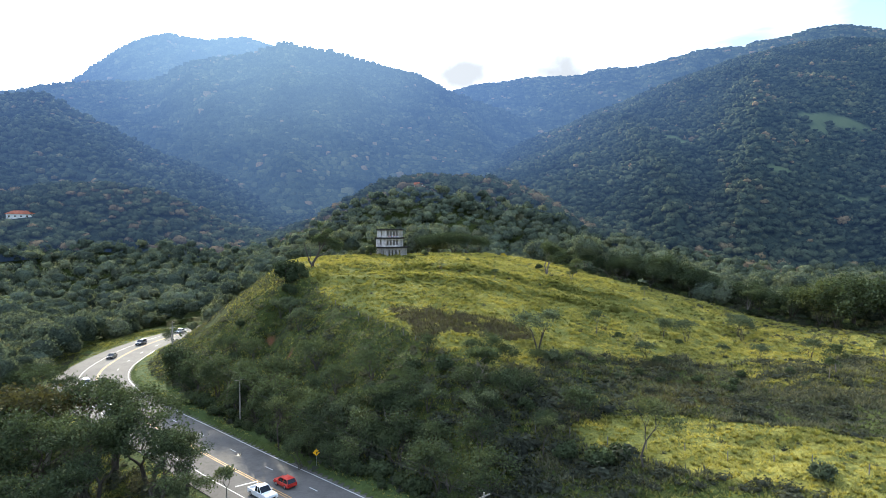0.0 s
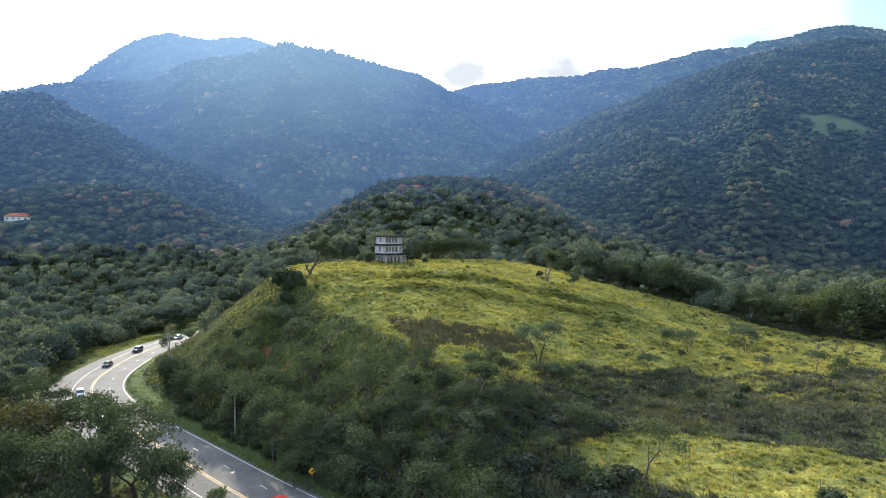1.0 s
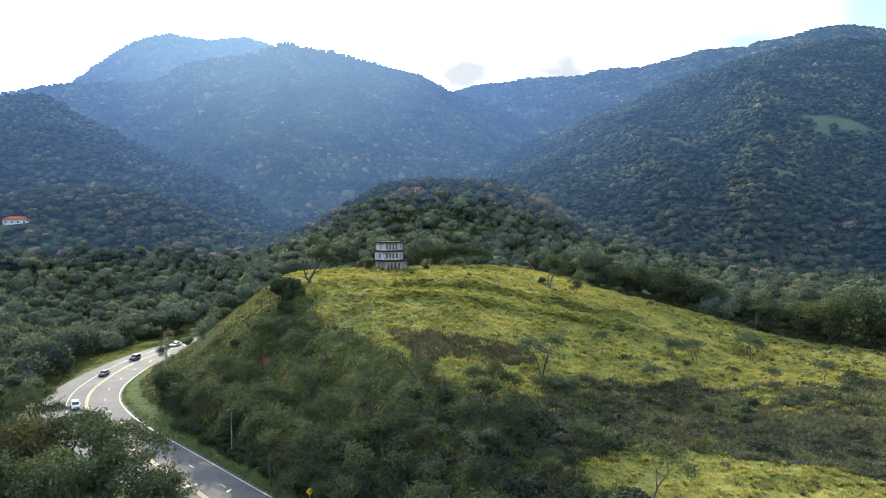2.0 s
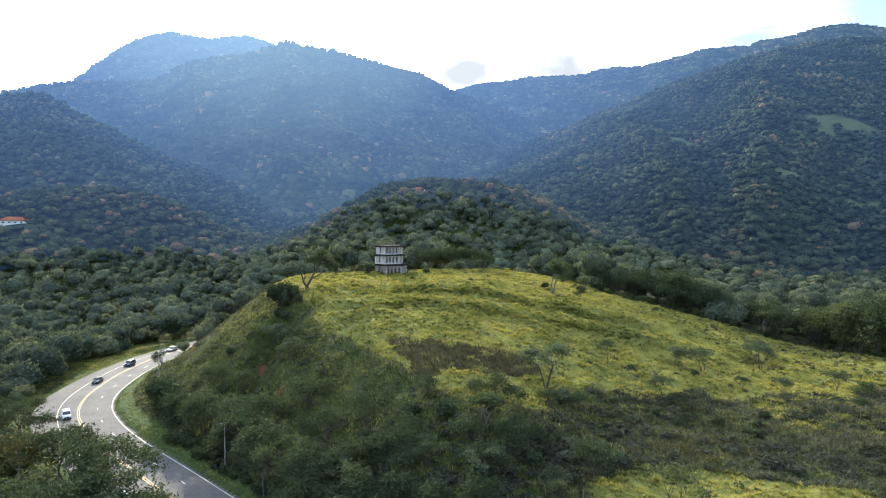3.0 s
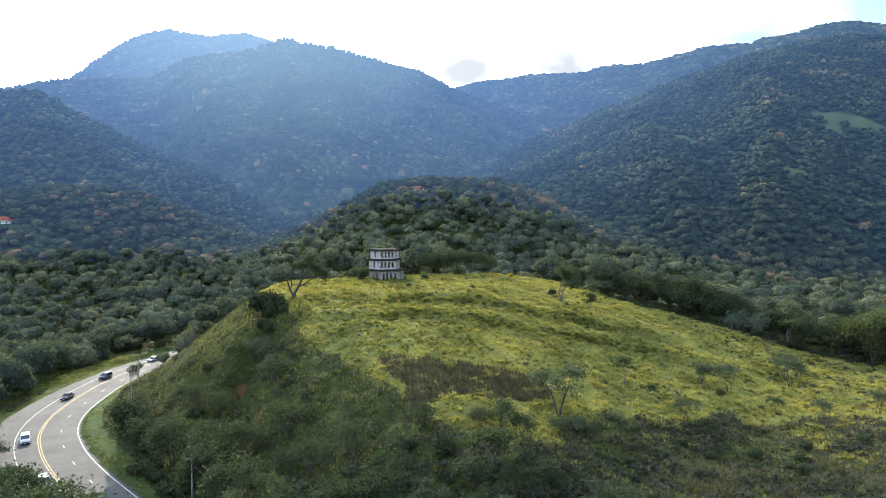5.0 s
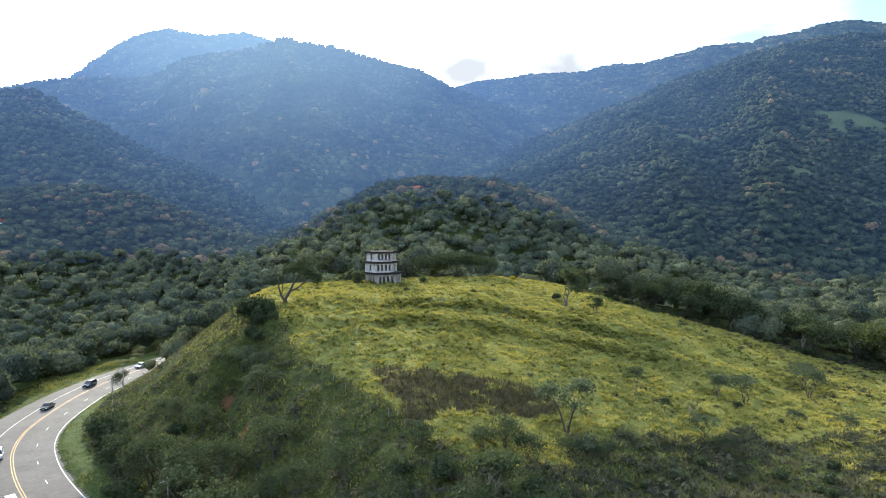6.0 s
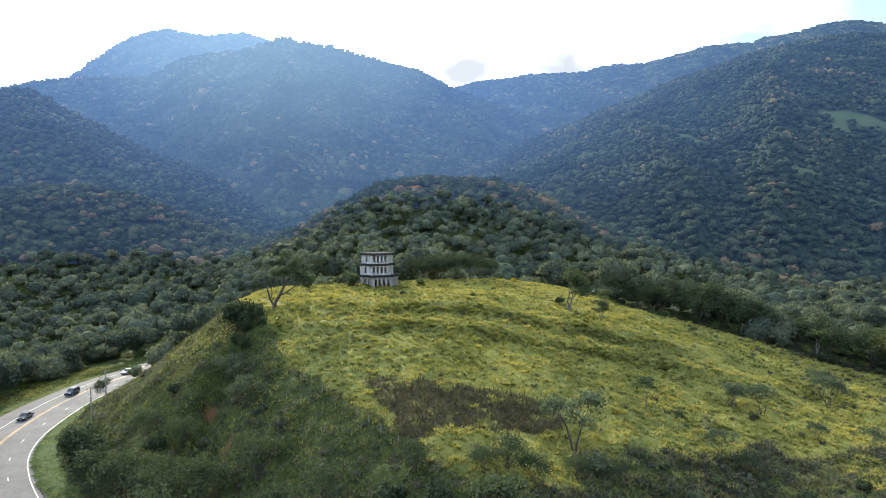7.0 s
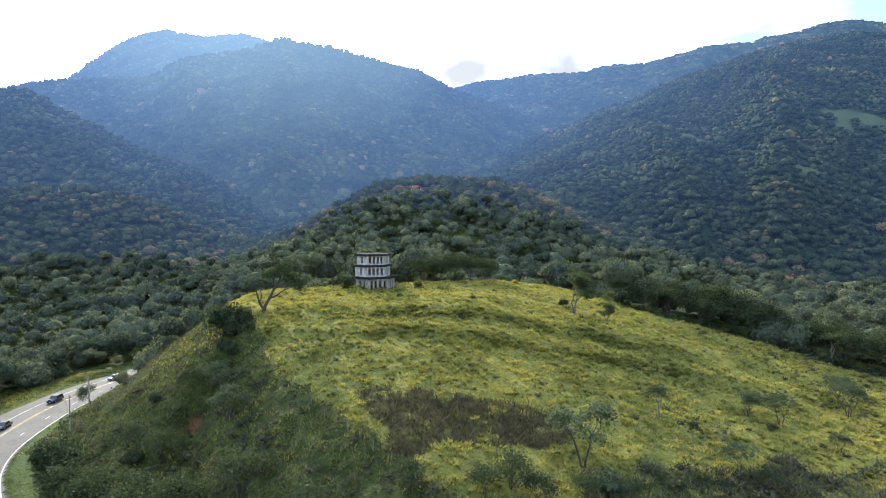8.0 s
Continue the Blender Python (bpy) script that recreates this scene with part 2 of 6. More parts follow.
def ground_material():
    """Pasture, scrub floor, brown weeds and bare earth, blended by what grows there."""
    m, n, l, b = material("ground_cover")
    geo = n.new("ShaderNodeNewGeometry")
    pos = geo.outputs["Position"]

    def attr(k):
        a = n.new("ShaderNodeAttribute"); a.attribute_name = k
        return a.outputs["Fac"]
    big = noise_of(n, l, pos, 0.045, 5, 0.6)
    mid = noise_of(n, l, pos, 0.32, 5, 0.6, 0.6)
    fine = noise_of(n, l, pos, 2.2, 4, 0.65)
    grass = ramp_of(n, [(0.33, (0.135, 0.140, 0.044)), (0.5, (0.215, 0.205, 0.058)), (0.66, (0.31, 0.270, 0.068))]); l.new(big, grass.inputs[0])
    tuft = ramp_of(n, [(0.30, (0.62, 0.68, 0.66)), (0.48, (0.92, 0.95, 0.92)), (0.7, (1.1, 1.06, 1.0))]); l.new(mid, tuft.inputs[0])
    speck = ramp_of(n, [(0.3, (0.6, 0.62, 0.6)), (0.7, (1.15, 1.15, 1.1))]); l.new(fine, speck.inputs[0])
    field = mix_rgb(n, l, 1.0, grass.outputs[0], tuft.outputs[0], "MULTIPLY")
    scrub = ramp_of(n, [(0.35, (0.035, 0.05, 0.014)), (0.6, (0.075, 0.09, 0.025)), (0.75, (0.12, 0.11, 0.05))]); l.new(mid, scrub.inputs[0])
    col = mix_rgb(n, l, attr("field"), scrub.outputs[0], field)
    col = mix_rgb(n, l, attr("verge"), col, (0.062, 0.088, 0.030))
    weed = ramp_of(n, [(0.35, (0.045, 0.036, 0.02)), (0.65, (0.10, 0.08, 0.04))]); l.new(mid, weed.inputs[0])
    col = mix_rgb(n, l, attr("weed"), col, weed.outputs[0])
    col = mix_rgb(n, l, attr("earth"), col, (0.15, 0.062, 0.036))
    col = mix_rgb(n, l, 1.0, col, speck.outputs[0], "MULTIPLY")
    add = n.new("ShaderNodeMath"); add.operation = "MULTIPLY_ADD"; add.inputs[1].default_value = 2.5
    l.new(mid, add.inputs[0]); l.new(fine, add.inputs[2])
    finish(n, l, b, col, 0.95, add.outputs[0], 0.8, 0.35)
    b.inputs["Specular IOR Level"].default_value = 0.06
    return m


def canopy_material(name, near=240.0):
    """Woods on the far ranges: crowns told apart by their own tone, with leaf-scale relief. Haze is put into the
    material's emission, more with distance and towards the sun.
    """
    m, n, l, b = material(name)
    geo = n.new("ShaderNodeNewGeometry")
    pos = geo.outputs["Position"]
    at = n.new("ShaderNodeAttribute"); at.attribute_name = "tone"
    md = n.new("ShaderNodeAttribute"); md.attribute_name = "meadow"
    fine = noise_of(n, l, pos, 0.55, 5, 0.75)
    wide = noise_of(n, l, pos, 0.010, 4, 0.6)
    r = ramp_of(n, [(0.0, (0.030, 0.041, 0.030)), (0.45, (0.050, 0.062, 0.041)), (0.8, (0.076, 0.087, 0.052)), (0.93, (0.105, 0.104, 0.060)), (1.0, (0.17, 0.12, 0.07))])
    l.new(at.outputs["Fac"], r.inputs[0])
    sc = ramp_of(n, [(0.34, (0.6, 0.6, 0.6)), (0.66, (1.35, 1.35, 1.25))]); l.new(fine, sc.inputs[0])
    col = mix_rgb(n, l, 1.0, r.outputs[0], sc.outputs[0], "MULTIPLY")
    sw = ramp_of(n, [(0.35, (0.7, 0.75, 0.8)), (0.65, (1.2, 1.15, 1.0))]); l.new(wide, sw.inputs[0])
    col = mix_rgb(n, l, 1.0, col, sw.outputs[0], "MULTIPLY")
    col = mix_rgb(n, l, md.outputs["Fac"], col, (0.075, 0.095, 0.045))
    finish(n, l, b, col, 0.9, fine, 0.6, 1.0)
    b.inputs["Specular IOR Level"].default_value = 0.0

    def calc(op, a, c):
        q = n.new("ShaderNodeMath"); q.operation = op
        for sock, v in zip(q.inputs, (a, c)):
            if isinstance(v, float):
                sock.default_value = v
            else:
                l.new(v, sock)
        return q.outputs[0]
    # blue haze painted as emission of the woods, thicker with distance
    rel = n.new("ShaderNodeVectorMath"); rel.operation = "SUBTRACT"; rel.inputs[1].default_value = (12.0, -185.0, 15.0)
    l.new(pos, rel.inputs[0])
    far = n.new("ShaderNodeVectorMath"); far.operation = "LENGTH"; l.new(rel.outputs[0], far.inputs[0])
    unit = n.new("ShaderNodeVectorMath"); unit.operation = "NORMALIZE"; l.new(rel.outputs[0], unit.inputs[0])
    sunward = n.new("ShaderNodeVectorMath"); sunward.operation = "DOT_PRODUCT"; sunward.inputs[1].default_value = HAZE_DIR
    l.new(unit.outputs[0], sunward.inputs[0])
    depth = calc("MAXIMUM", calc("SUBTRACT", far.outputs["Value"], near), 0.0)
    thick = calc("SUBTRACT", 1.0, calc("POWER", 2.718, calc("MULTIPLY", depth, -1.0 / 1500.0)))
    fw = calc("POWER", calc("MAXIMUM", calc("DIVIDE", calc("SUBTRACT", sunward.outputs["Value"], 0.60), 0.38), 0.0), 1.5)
    haze_glow = ramp_of(n, [(0.0, (0.024, 0.052, 0.118)), (0.45, (0.058, 0.114, 0.252)), (0.8, (0.080, 0.154, 0.335)), (1.0, (0.200, 0.330, 0.52))])
    l.new(fw, haze_glow.inputs[0])
    l.new(haze_glow.outputs[0], b.inputs["Emission Color"]); l.new(thick, b.inputs["Emission Strength"])
    return m


def bark(name, a, c):
    m, n, l, b = material(name)
    tc = n.new("ShaderNodeTexCoord")
    mp = n.new("ShaderNodeMapping"); mp.inputs["Scale"].default_value = (6, 6, 1.2)
    l.new(tc.outputs["Object"], mp.inputs[0])
    f = noise_of(n, l, mp.outputs[0], 2.0, 6, 0.65)
    r = ramp_of(n, [(0.3, a), (0.7, c)]); l.new(f, r.inputs[0])
    finish(n, l, b, r.outputs[0], 0.9, f, 0.7, 0.05)
    return m


def asphalt_material():
    m, n, l, b = material("asphalt")
    geo = n.new("ShaderNodeNewGeometry")
    big = noise_of(n, l, geo.outputs["Position"], 0.12, 5, 0.6)
    mid = noise_of(n, l, geo.outputs["Position"], 1.1, 5, 0.6, 1.0)
    fine = noise_of(n, l, geo.outputs["Position"], 14.0, 3)
    r = ramp_of(n, [(0.3, (0.090, 0.085, 0.079)), (0.7, (0.126, 0.118, 0.109))]); l.new(big, r.inputs[0])
    r1 = ramp_of(n, [(0.3, (0.82, 0.82, 0.82)), (0.7, (1.1, 1.1, 1.1))]); l.new(mid, r1.inputs[0])
    r2 = ramp_of(n, [(0.3, (0.85, 0.85, 0.85)), (0.7, (1.1, 1.1, 1.1))]); l.new(fine, r2.inputs[0])
    c = mix_rgb(n, l, 1.0, mix_rgb(n, l, 1.0, r.outputs[0], r1.outputs[0], "MULTIPLY"), r2.outputs[0], "MULTIPLY")
    finish(n, l, b, c, 0.85, fine, 0.25, 0.02)
    return m


def concrete_material(name, base, stain, amount):
    """Weathered render: rain streaks running down, mould blotches, fine grain."""
    m, n, l, b = material(name)
    tc = n.new("ShaderNodeTexCoord")
    mp = n.new("ShaderNodeMapping"); mp.inputs["Scale"].default_value = (2.6, 2.6, 0.35)
    l.new(tc.outputs["Object"], mp.inputs[0])
    streak = noise_of(n, l, mp.outputs[0], 1.3, 6, 0.65)
    blot = noise_of(n, l, tc.outputs["Object"], 0.8, 6, 0.65)
    fine = noise_of(n, l, tc.outputs["Object"], 9.0, 4)
    r = ramp_of(n, [(0.40, (1, 1, 1)), (0.62, (0, 0, 0))]); l.new(streak, r.inputs[0])
    rb = ramp_of(n, [(0.42, (1, 1, 1)), (0.64, (0, 0, 0))]); l.new(blot, rb.inputs[0])
    k = mix_rgb(n, l, 1.0, r.outputs[0], rb.outputs[0], "LIGHTEN")
    c = mix_rgb(n, l, k, stain, base)
    c = mix_rgb(n, l, amount, base, c)
    rf = ramp_of(n, [(0.3, (0.8, 0.8, 0.8)), (0.7, (1.05, 1.05, 1.05))]); l.new(fine, rf.inputs[0])
    finish(n, l, b, mix_rgb(n, l, 1.0, c, rf.outputs[0], "MULTIPLY"), 0.95, fine, 0.4, 0.03)
    b.inputs["Specular IOR Level"].default_value = 0.05
    return m


def glass_material(name, color):
    m, n, l, b = material(name)
    b.inputs["Base Color"].default_value = (*color, 1)
    b.inputs["Roughness"].default_value = 0.06
    b.inputs["Specular IOR Level"].default_value = 0.8
    return m


MAT_GROUND = ground_material()
MAT_LEAF_WOODS = foliage("woods_leaves", [(0.0, (0.056, 0.072, 0.058)), (0.4, (0.096, 0.118, 0.090)), (0.75, (0.152, 0.166, 0.110)), (0.95, (0.195, 0.188, 0.122)), (1.0, (0.21, 0.175, 0.12))], 0.30, 0.9, 0.32, gloss=0.0, mottle=0.75, relief=0.9, lit=(1.15, 1.15, 0.75))
MAT_LEAF_SCRUB = foliage("scrub_leaves", [(0.0, (0.036, 0.042, 0.034)), (0.45, (0.068, 0.073, 0.055)), (0.8, (0.120, 0.117, 0.078)), (1.0, (0.17, 0.157, 0.098))], 0.30, 0.85, lit=(1.25, 1.25, 0.75))
MAT_GRASS = foliage("grass_blades", [(0.0, (0.076, 0.094, 0.034)), (0.35, (0.212, 0.208, 0.066)), (0.65, (0.320, 0.292, 0.086)), (0.82, (0.385, 0.320, 0.082)), (1.0, (0.42, 0.335, 0.078))], 0.36, 0.8, 0.10, mottle=0.15, scale=0.5, lit=(1.25, 1.2, 0.65), gloss=0.04)
MAT_WEED = foliage("brown_weed", [(0.0, (0.045, 0.045, 0.028)), (0.6, (0.08, 0.070, 0.042)), (1.0, (0.12, 0.12, 0.05))], 0.3, 0.8, 0.3)
MAT_LEAF = foliage("green_leaves", [(0.0, (0.056, 0.074, 0.042)), (0.5, (0.086, 0.104, 0.056)), (1.0, (0.122, 0.134, 0.068))], 0.32, tone=False, lit=(1.2, 1.25, 0.75), mottle=0.5)
MAT_LEAF_DARK = foliage("dark_leaves", [(0.0, (0.040, 0.054, 0.032)), (0.6, (0.062, 0.080, 0.043)), (1.0, (0.088, 0.104, 0.052))], 0.22, tone=False, lit=(1.2, 1.25, 0.75), mottle=0.5)
MAT_LEAF_GREY = foliage("silvery_leaves", [(0.0, (0.062, 0.078, 0.050)), (0.6, (0.090, 0.108, 0.066)), (1.0, (0.122, 0.138, 0.084))], 0.24, 0.7, tone=False, lit=(1.1, 1.2, 0.85), gloss=0.03)
MAT_LEAF_PALE = foliage("pale_leaves", [(0.0, (0.075, 0.092, 0.050)), (0.6, (0.098, 0.112, 0.060)), (1.0, (0.13, 0.132, 0.072))], 0.35, tone=False)
MAT_LEAF_RUSTY = foliage("rusty_leaves", [(0.0, (0.05, 0.056, 0.028)), (0.6, (0.078, 0.070, 0.036)), (1.0, (0.098, 0.080, 0.042))], 0.28, tone=False, lit=(1.2, 1.15, 0.7))
MAT_BLOSSOM = foliage("yellow_blossom", [(0.0, (0.26, 0.20, 0.03)), (1.0, (0.38, 0.29, 0.04))], 0.35, tone=False)
MAT_BARK = bark("grey_bark", (0.085, 0.075, 0.06), (0.22, 0.20, 0.165))
MAT_BARK_DARK = bark("dark_bark", (0.036, 0.031, 0.025), (0.105, 0.09, 0.073))
MAT_ASPHALT = asphalt_material()
MAT_WHITE_LINE = plain("white_road_paint", (0.48, 0.47, 0.45), 0.6, 0, 0.25, 2.0)
MAT_ORANGE_LINE = plain("orange_road_paint", (0.46, 0.27, 0.09), 0.6, 0, 0.25, 2.0)
MAT_KERB = plain("mossy_kerb", (0.07, 0.068, 0.055), 0.9, 0, 0.15, 2.0)
MAT_UPPER = concrete_material("upper_render", (0.54, 0.50, 0.46), (0.19, 0.175, 0.16), 0.9)
MAT_LOWER = concrete_material("bare_concrete", (0.36, 0.33, 0.29), (0.17, 0.155, 0.135), 0.9)
MAT_SLAB = concrete_material("mouldy_slab", (0.040, 0.037, 0.034), (0.018, 0.017, 0.016), 0.9)
MAT_WHITE_WALL = plain("white_wall", (0.7, 0.69, 0.66), 0.8, 0, 0.15, 0.8)
MAT_TILE_ROOF = plain("red_roof_tiles", (0.33, 0.11, 0.065), 0.8, 0, 0.35, 3.0, 0.4)
MAT_POLE = plain("weathered_pole", (0.28, 0.26, 0.23), 0.9, 0, 0.35, 3.0, 0.3)
MAT_POST = plain("pale_fence_post", (0.22, 0.205, 0.175), 0.9, 0, 0.35, 5.0, 0.3)
MAT_WIRE = plain("black_wire", (0.03, 0.03, 0.03), 0.95)
MAT_SIGN = plain("yellow_sign", (0.75, 0.40, 0.015), 0.45, 0, 0.1, 2.0, 0.02)
MAT_SIGN_BLACK = plain("black_sign_ink", (0.015, 0.015, 0.015), 0.5)
MAT_STEEL = plain("galvanised_steel", (0.45, 0.46, 0.47), 0.4, 0.8, 0.2)
MAT_TYRE = plain("tyre_rubber", (0.02, 0.02, 0.021), 0.85)
MAT_RIM = plain("alloy_rim", (0.5, 0.5, 0.52), 0.35, 0.9, 0.1)
MAT_GLASS = glass_material("car_glass", (0.012, 0.014, 0.017))
MAT_LAMP = plain("clear_lamp", (0.75, 0.75, 0.72), 0.12, 0, 0.05)
MAT_TAIL = plain("red_lamp", (0.35, 0.012, 0.012), 0.2, 0, 0.1)
MAT_TRIM = plain("black_trim", (0.02, 0.02, 0.022), 0.5)
MAT_GRAFFITI = [plain("faded_red_paint", (0.45, 0.10, 0.08), 0.8), plain("faded_blue_paint", (0.12, 0.2, 0.34), 0.8), plain("dark_paint", (0.07, 0.07, 0.08), 0.8)]


def car_paint(name, color, metal):
    m = plain(name, color, 0.28, metal, 0.08, 1.0, 0.0)
    b = m.node_tree.nodes["Principled BSDF"]
    b.inputs["Coat Weight"].default_value, b.inputs["Coat Roughness"].default_value = 0.8, 0.06
    return m


PAINT = {"white": car_paint("white_car_paint", (0.72, 0.72, 0.71), 0.0), "silver": car_paint("silver_car_paint", (0.42, 0.43, 0.45), 0.6),
         "black": car_paint("black_car_paint", (0.018, 0.019, 0.022), 0.2), "red": car_paint("red_car_paint", (0.48, 0.03, 0.02), 0.0),
         "blue": car_paint("dark_blue_car_paint", (0.02, 0.03, 0.06), 0.4)}

# ---- the lie of the land ----
ROAD_Z = -29.5
ROAD_LINE = np.array([(-30, 112), (-46, 88), (-62, 63), (-75, 35), (-81, 14), (-82.2, 0), (-82, -10), (-80.6, -21.5), (-78.6, -32), (-75.8, -40.5),
                      (-71.8, -48.7), (-66.5, -56.6), (-61, -63.6), (-55, -70.3), (-48.8, -76.7), (-36, -89.3), (-21, -104.3), (-7.5, -117.2), (14, -138), (60, -182), (140, -255)], float)


def smooth_line(pts, step=2.0):
    """Catmull-Rom through the points, resampled evenly."""
    p = np.vstack([2 * pts[0] - pts[1], pts, 2 * pts[-1] - pts[-2]])
    out = []
    for i in range(1, len(p) - 2):
        for t in np.linspace(0, 1, 24, endpoint=False):
            out.append(0.5 * (2 * p[i] + (p[i + 1] - p[i - 1]) * t + (2 * p[i - 1] - 5 * p[i] + 4 * p[i + 1] - p[i + 2]) * t ** 2 + (3 * p[i] - p[i - 1] - 3 * p[i + 1] + p[i + 2]) * t ** 3))
    out = np.array(out + [pts[-1]])
    s = np.concatenate([[0], np.cumsum(np.hypot(*np.diff(out, axis=0).T))])
    u = np.arange(0, s[-1], step)
    return np.stack([np.interp(u, s, out[:, 0]), np.interp(u, s, out[:, 1])], 1)


ROAD = smooth_line(ROAD_LINE)
_d = np.gradient(ROAD, axis=0)
ROAD_DIR = _d / np.hypot(_d[:, 0], _d[:, 1])[:, None]
ROAD_LEFT = np.stack([-ROAD_DIR[:, 1], ROAD_DIR[:, 0]], 1)      # towards the hill
ROAD_S = np.arange(len(ROAD)) * 2.0
# half-widths: to the hill 8 m; the outer shoulder is widest in the bend
S_BEND = ROAD_S[np.argmin(np.hypot(ROAD[:, 0] + 76, ROAD[:, 1] + 40))]
OUTER_W = 7.4 + 2.4 * np.exp(-((ROAD_S - S_BEND) / 38.0) ** 2)
INNER_W = 8.0


def road_offset(x, y):
    """Distance from the road's middle, which side (+ is the hill's), and how far along."""
    x, y = np.asarray(x, float), np.asarray(y, float)
    best = np.full(x.shape, 1e9); side = np.zeros(x.shape); k = np.zeros(x.shape, int)
    near = (x > -400) & (x < 300) & (y > -420) & (y < 420)
    xs, ys = x[near], y[near]
    b, s, kk = np.full(xs.shape, 1e9), np.zeros(xs.shape), np.zeros(xs.shape, int)
    for i in range(len(ROAD)):
        dx, dy = xs - ROAD[i, 0], ys - ROAD[i, 1]
        d = dx * dx + dy * dy
        m = d < b
        b[m], kk[m] = d[m], i
        s[m] = (dx * ROAD_LEFT[i, 0] + dy * ROAD_LEFT[i, 1])[m]
    b = np.sqrt(b)
    close = (b < 30) & (kk > 0) & (kk < len(ROAD) - 1)
    b[close] = np.minimum(b[close], np.maximum(np.abs(s[close]), 0))
    best[near], side[near], k[near] = b, np.sign(s), kk
    side[~near] = np.where(x[~near] > 0, 1, -1)
    return best, side, k


# each range: how far off its ridge runs, its front slope's depth, and its skyline as (x, z)
RANGES = [
    (2797, 1500, 900, ((-1875, 571), (-1738, 683), (-1684, 723), (-1601, 782), (-1492, 849), (-1396, 905), (-1314, 933), (-1219, 955), (-1138, 946), (-1029, 934), (-947, 947), (-837, 957), (-755, 928), (-673, 899), (-507, 844), (-118, 678))),
    (2197, 1300, 900, ((-227, 371), (-3, 486), (110, 548), (144, 559), (223, 582), (358, 596), (449, 612), (654, 620), (700, 639), (769, 649), (884, 654), (1045, 697), (1114, 720), (1195, 733), (1322, 741), (1357, 759), (1508, 780), (1601, 809), (1695, 818), (1766, 816), (1884, 799), (2074, 785))),
    (1547, 1000, 800, ((-1307, 365), (-1182, 395), (-1135, 403), (-1087, 413), (-1025, 421), (-898, 429), (-867, 428), (-772, 432), (-724, 442), (-692, 465), (-636, 492), (-580, 499), (-500, 506), (-436, 523), (-404, 534), (-379, 548), (-347, 535), (-291, 525), (-226, 517), (-145, 492), (-64, 471), (1, 457), (42, 436), (83, 412), (165, 385), (265, 351), (348, 313), (448, 264), (600, 163))),
    (1147, 950, 700, ((28, 80), (105, 108), (156, 143), (207, 179), (258, 203), (335, 231), (399, 262), (464, 285), (528, 313), (593, 339), (684, 371), (723, 388), (788, 405), (880, 430), (972, 444), (1075, 440), (1185, 429))),
    (747, 520, 600, ((-704, 197), (-636, 213), (-602, 215), (-577, 218), (-551, 209), (-526, 194), (-492, 176), (-454, 156), (-416, 133), (-381, 118), (-347, 107), (-295, 83), (-251, 53), (-225, 31), (-190, -5))),
    (330, 220, 220, ((-900, 20), (-473, 22), (-371, 25), (-345, 35), (-309, 41), (-268, 43), (-222, 36), (-192, 26), (-166, 8), (-136, -3), (-90, -34))),
    (345, 250, 240, ((-190, -34), (-130, -6), (-88, 8), (-56, 27), (-19, 47), (7, 51), (39, 50), (76, 47), (108, 40), (134, 22), (156, 11), (209, -6), (280, -34))),
]


def range_height(k, x, y):
    """Height of one range."""
    yr, front, back, line = RANGES[k]
    line = np.array(line, float)
    if k < 5:                       # spurs fan out from the valley's mouth
        x = 12 + (x - 12) * (yr + 185) / np.maximum(y + 185, 150)
    amp = 0.035 * front             # gullies and spurs run down the slopes
    warp = x + amp * fbm(x / (0.28 * front), y / (0.45 * front), 5 + k, 3) * np.clip(np.abs(y - yr) / (0.3 * front), 0, 1)
    h = np.interp(warp, line[:, 0], line[:, 1])
    ridge = yr + 0.04 * front * vnoise(x / (0.5 * front), x * 0, 9 + k)
    v = np.where(y < ridge, (ridge - y) / front, (y - ridge) / back)
    z = -36 + (h + 36) * (1 - np.clip(v, 0, 2) ** (1.3 if k >= 5 else 0.86 if k == 2 else 1.05))
    spur = 1 - 2 * np.abs(vnoise(x / (0.22 * front) + 0.5 * vnoise(x / 260, y / 260, 33 + k) + 0.35 * y / front, y / (0.75 * front), 21 + k))
    gully = ((0.05 if k == 3 else 0.035) * (h + 60) * spur + 0.018 * (h + 60) * fbm(x / (0.12 * front), y / (0.16 * front), 41 + k, 3)) * np.clip(v * 4, 0, 1) * (1.0 if k < 5 else 0.5)
    return z + gully


def mountains(x, y):
    out = np.full(np.shape(x), -60.0)
    for k in range(len(RANGES)):
        out = smax(out, range_height(k, x, y), 5.0)
    return out


def hill_top(x, y):
    """The pasture: nearly level by the ruin, two banks, then falling away."""
    yb = y + 0.9 * vnoise(x / 12, 0 * x, 77) - 0.05 * (x - 15)       # the banks run slightly askew
    prof = np.interp(yb, (-130, -100, -84, -64, -42, -37.5, -31, -25, -12, 4, 80), (-18, -14.2, -11.4, -8.5, -5.0, -3.3, -3.0, -1.1, -0.5, 0, 0))
    x0 = 15 + (y + 60) * 0.255
    z = prof - 0.215 * sp(x - np.clip(x0, 0, 40), 4.0)
    return z - 0.5 * sp(y - (20 + 0.42 * np.clip(x, -30, 80)), 4.0)


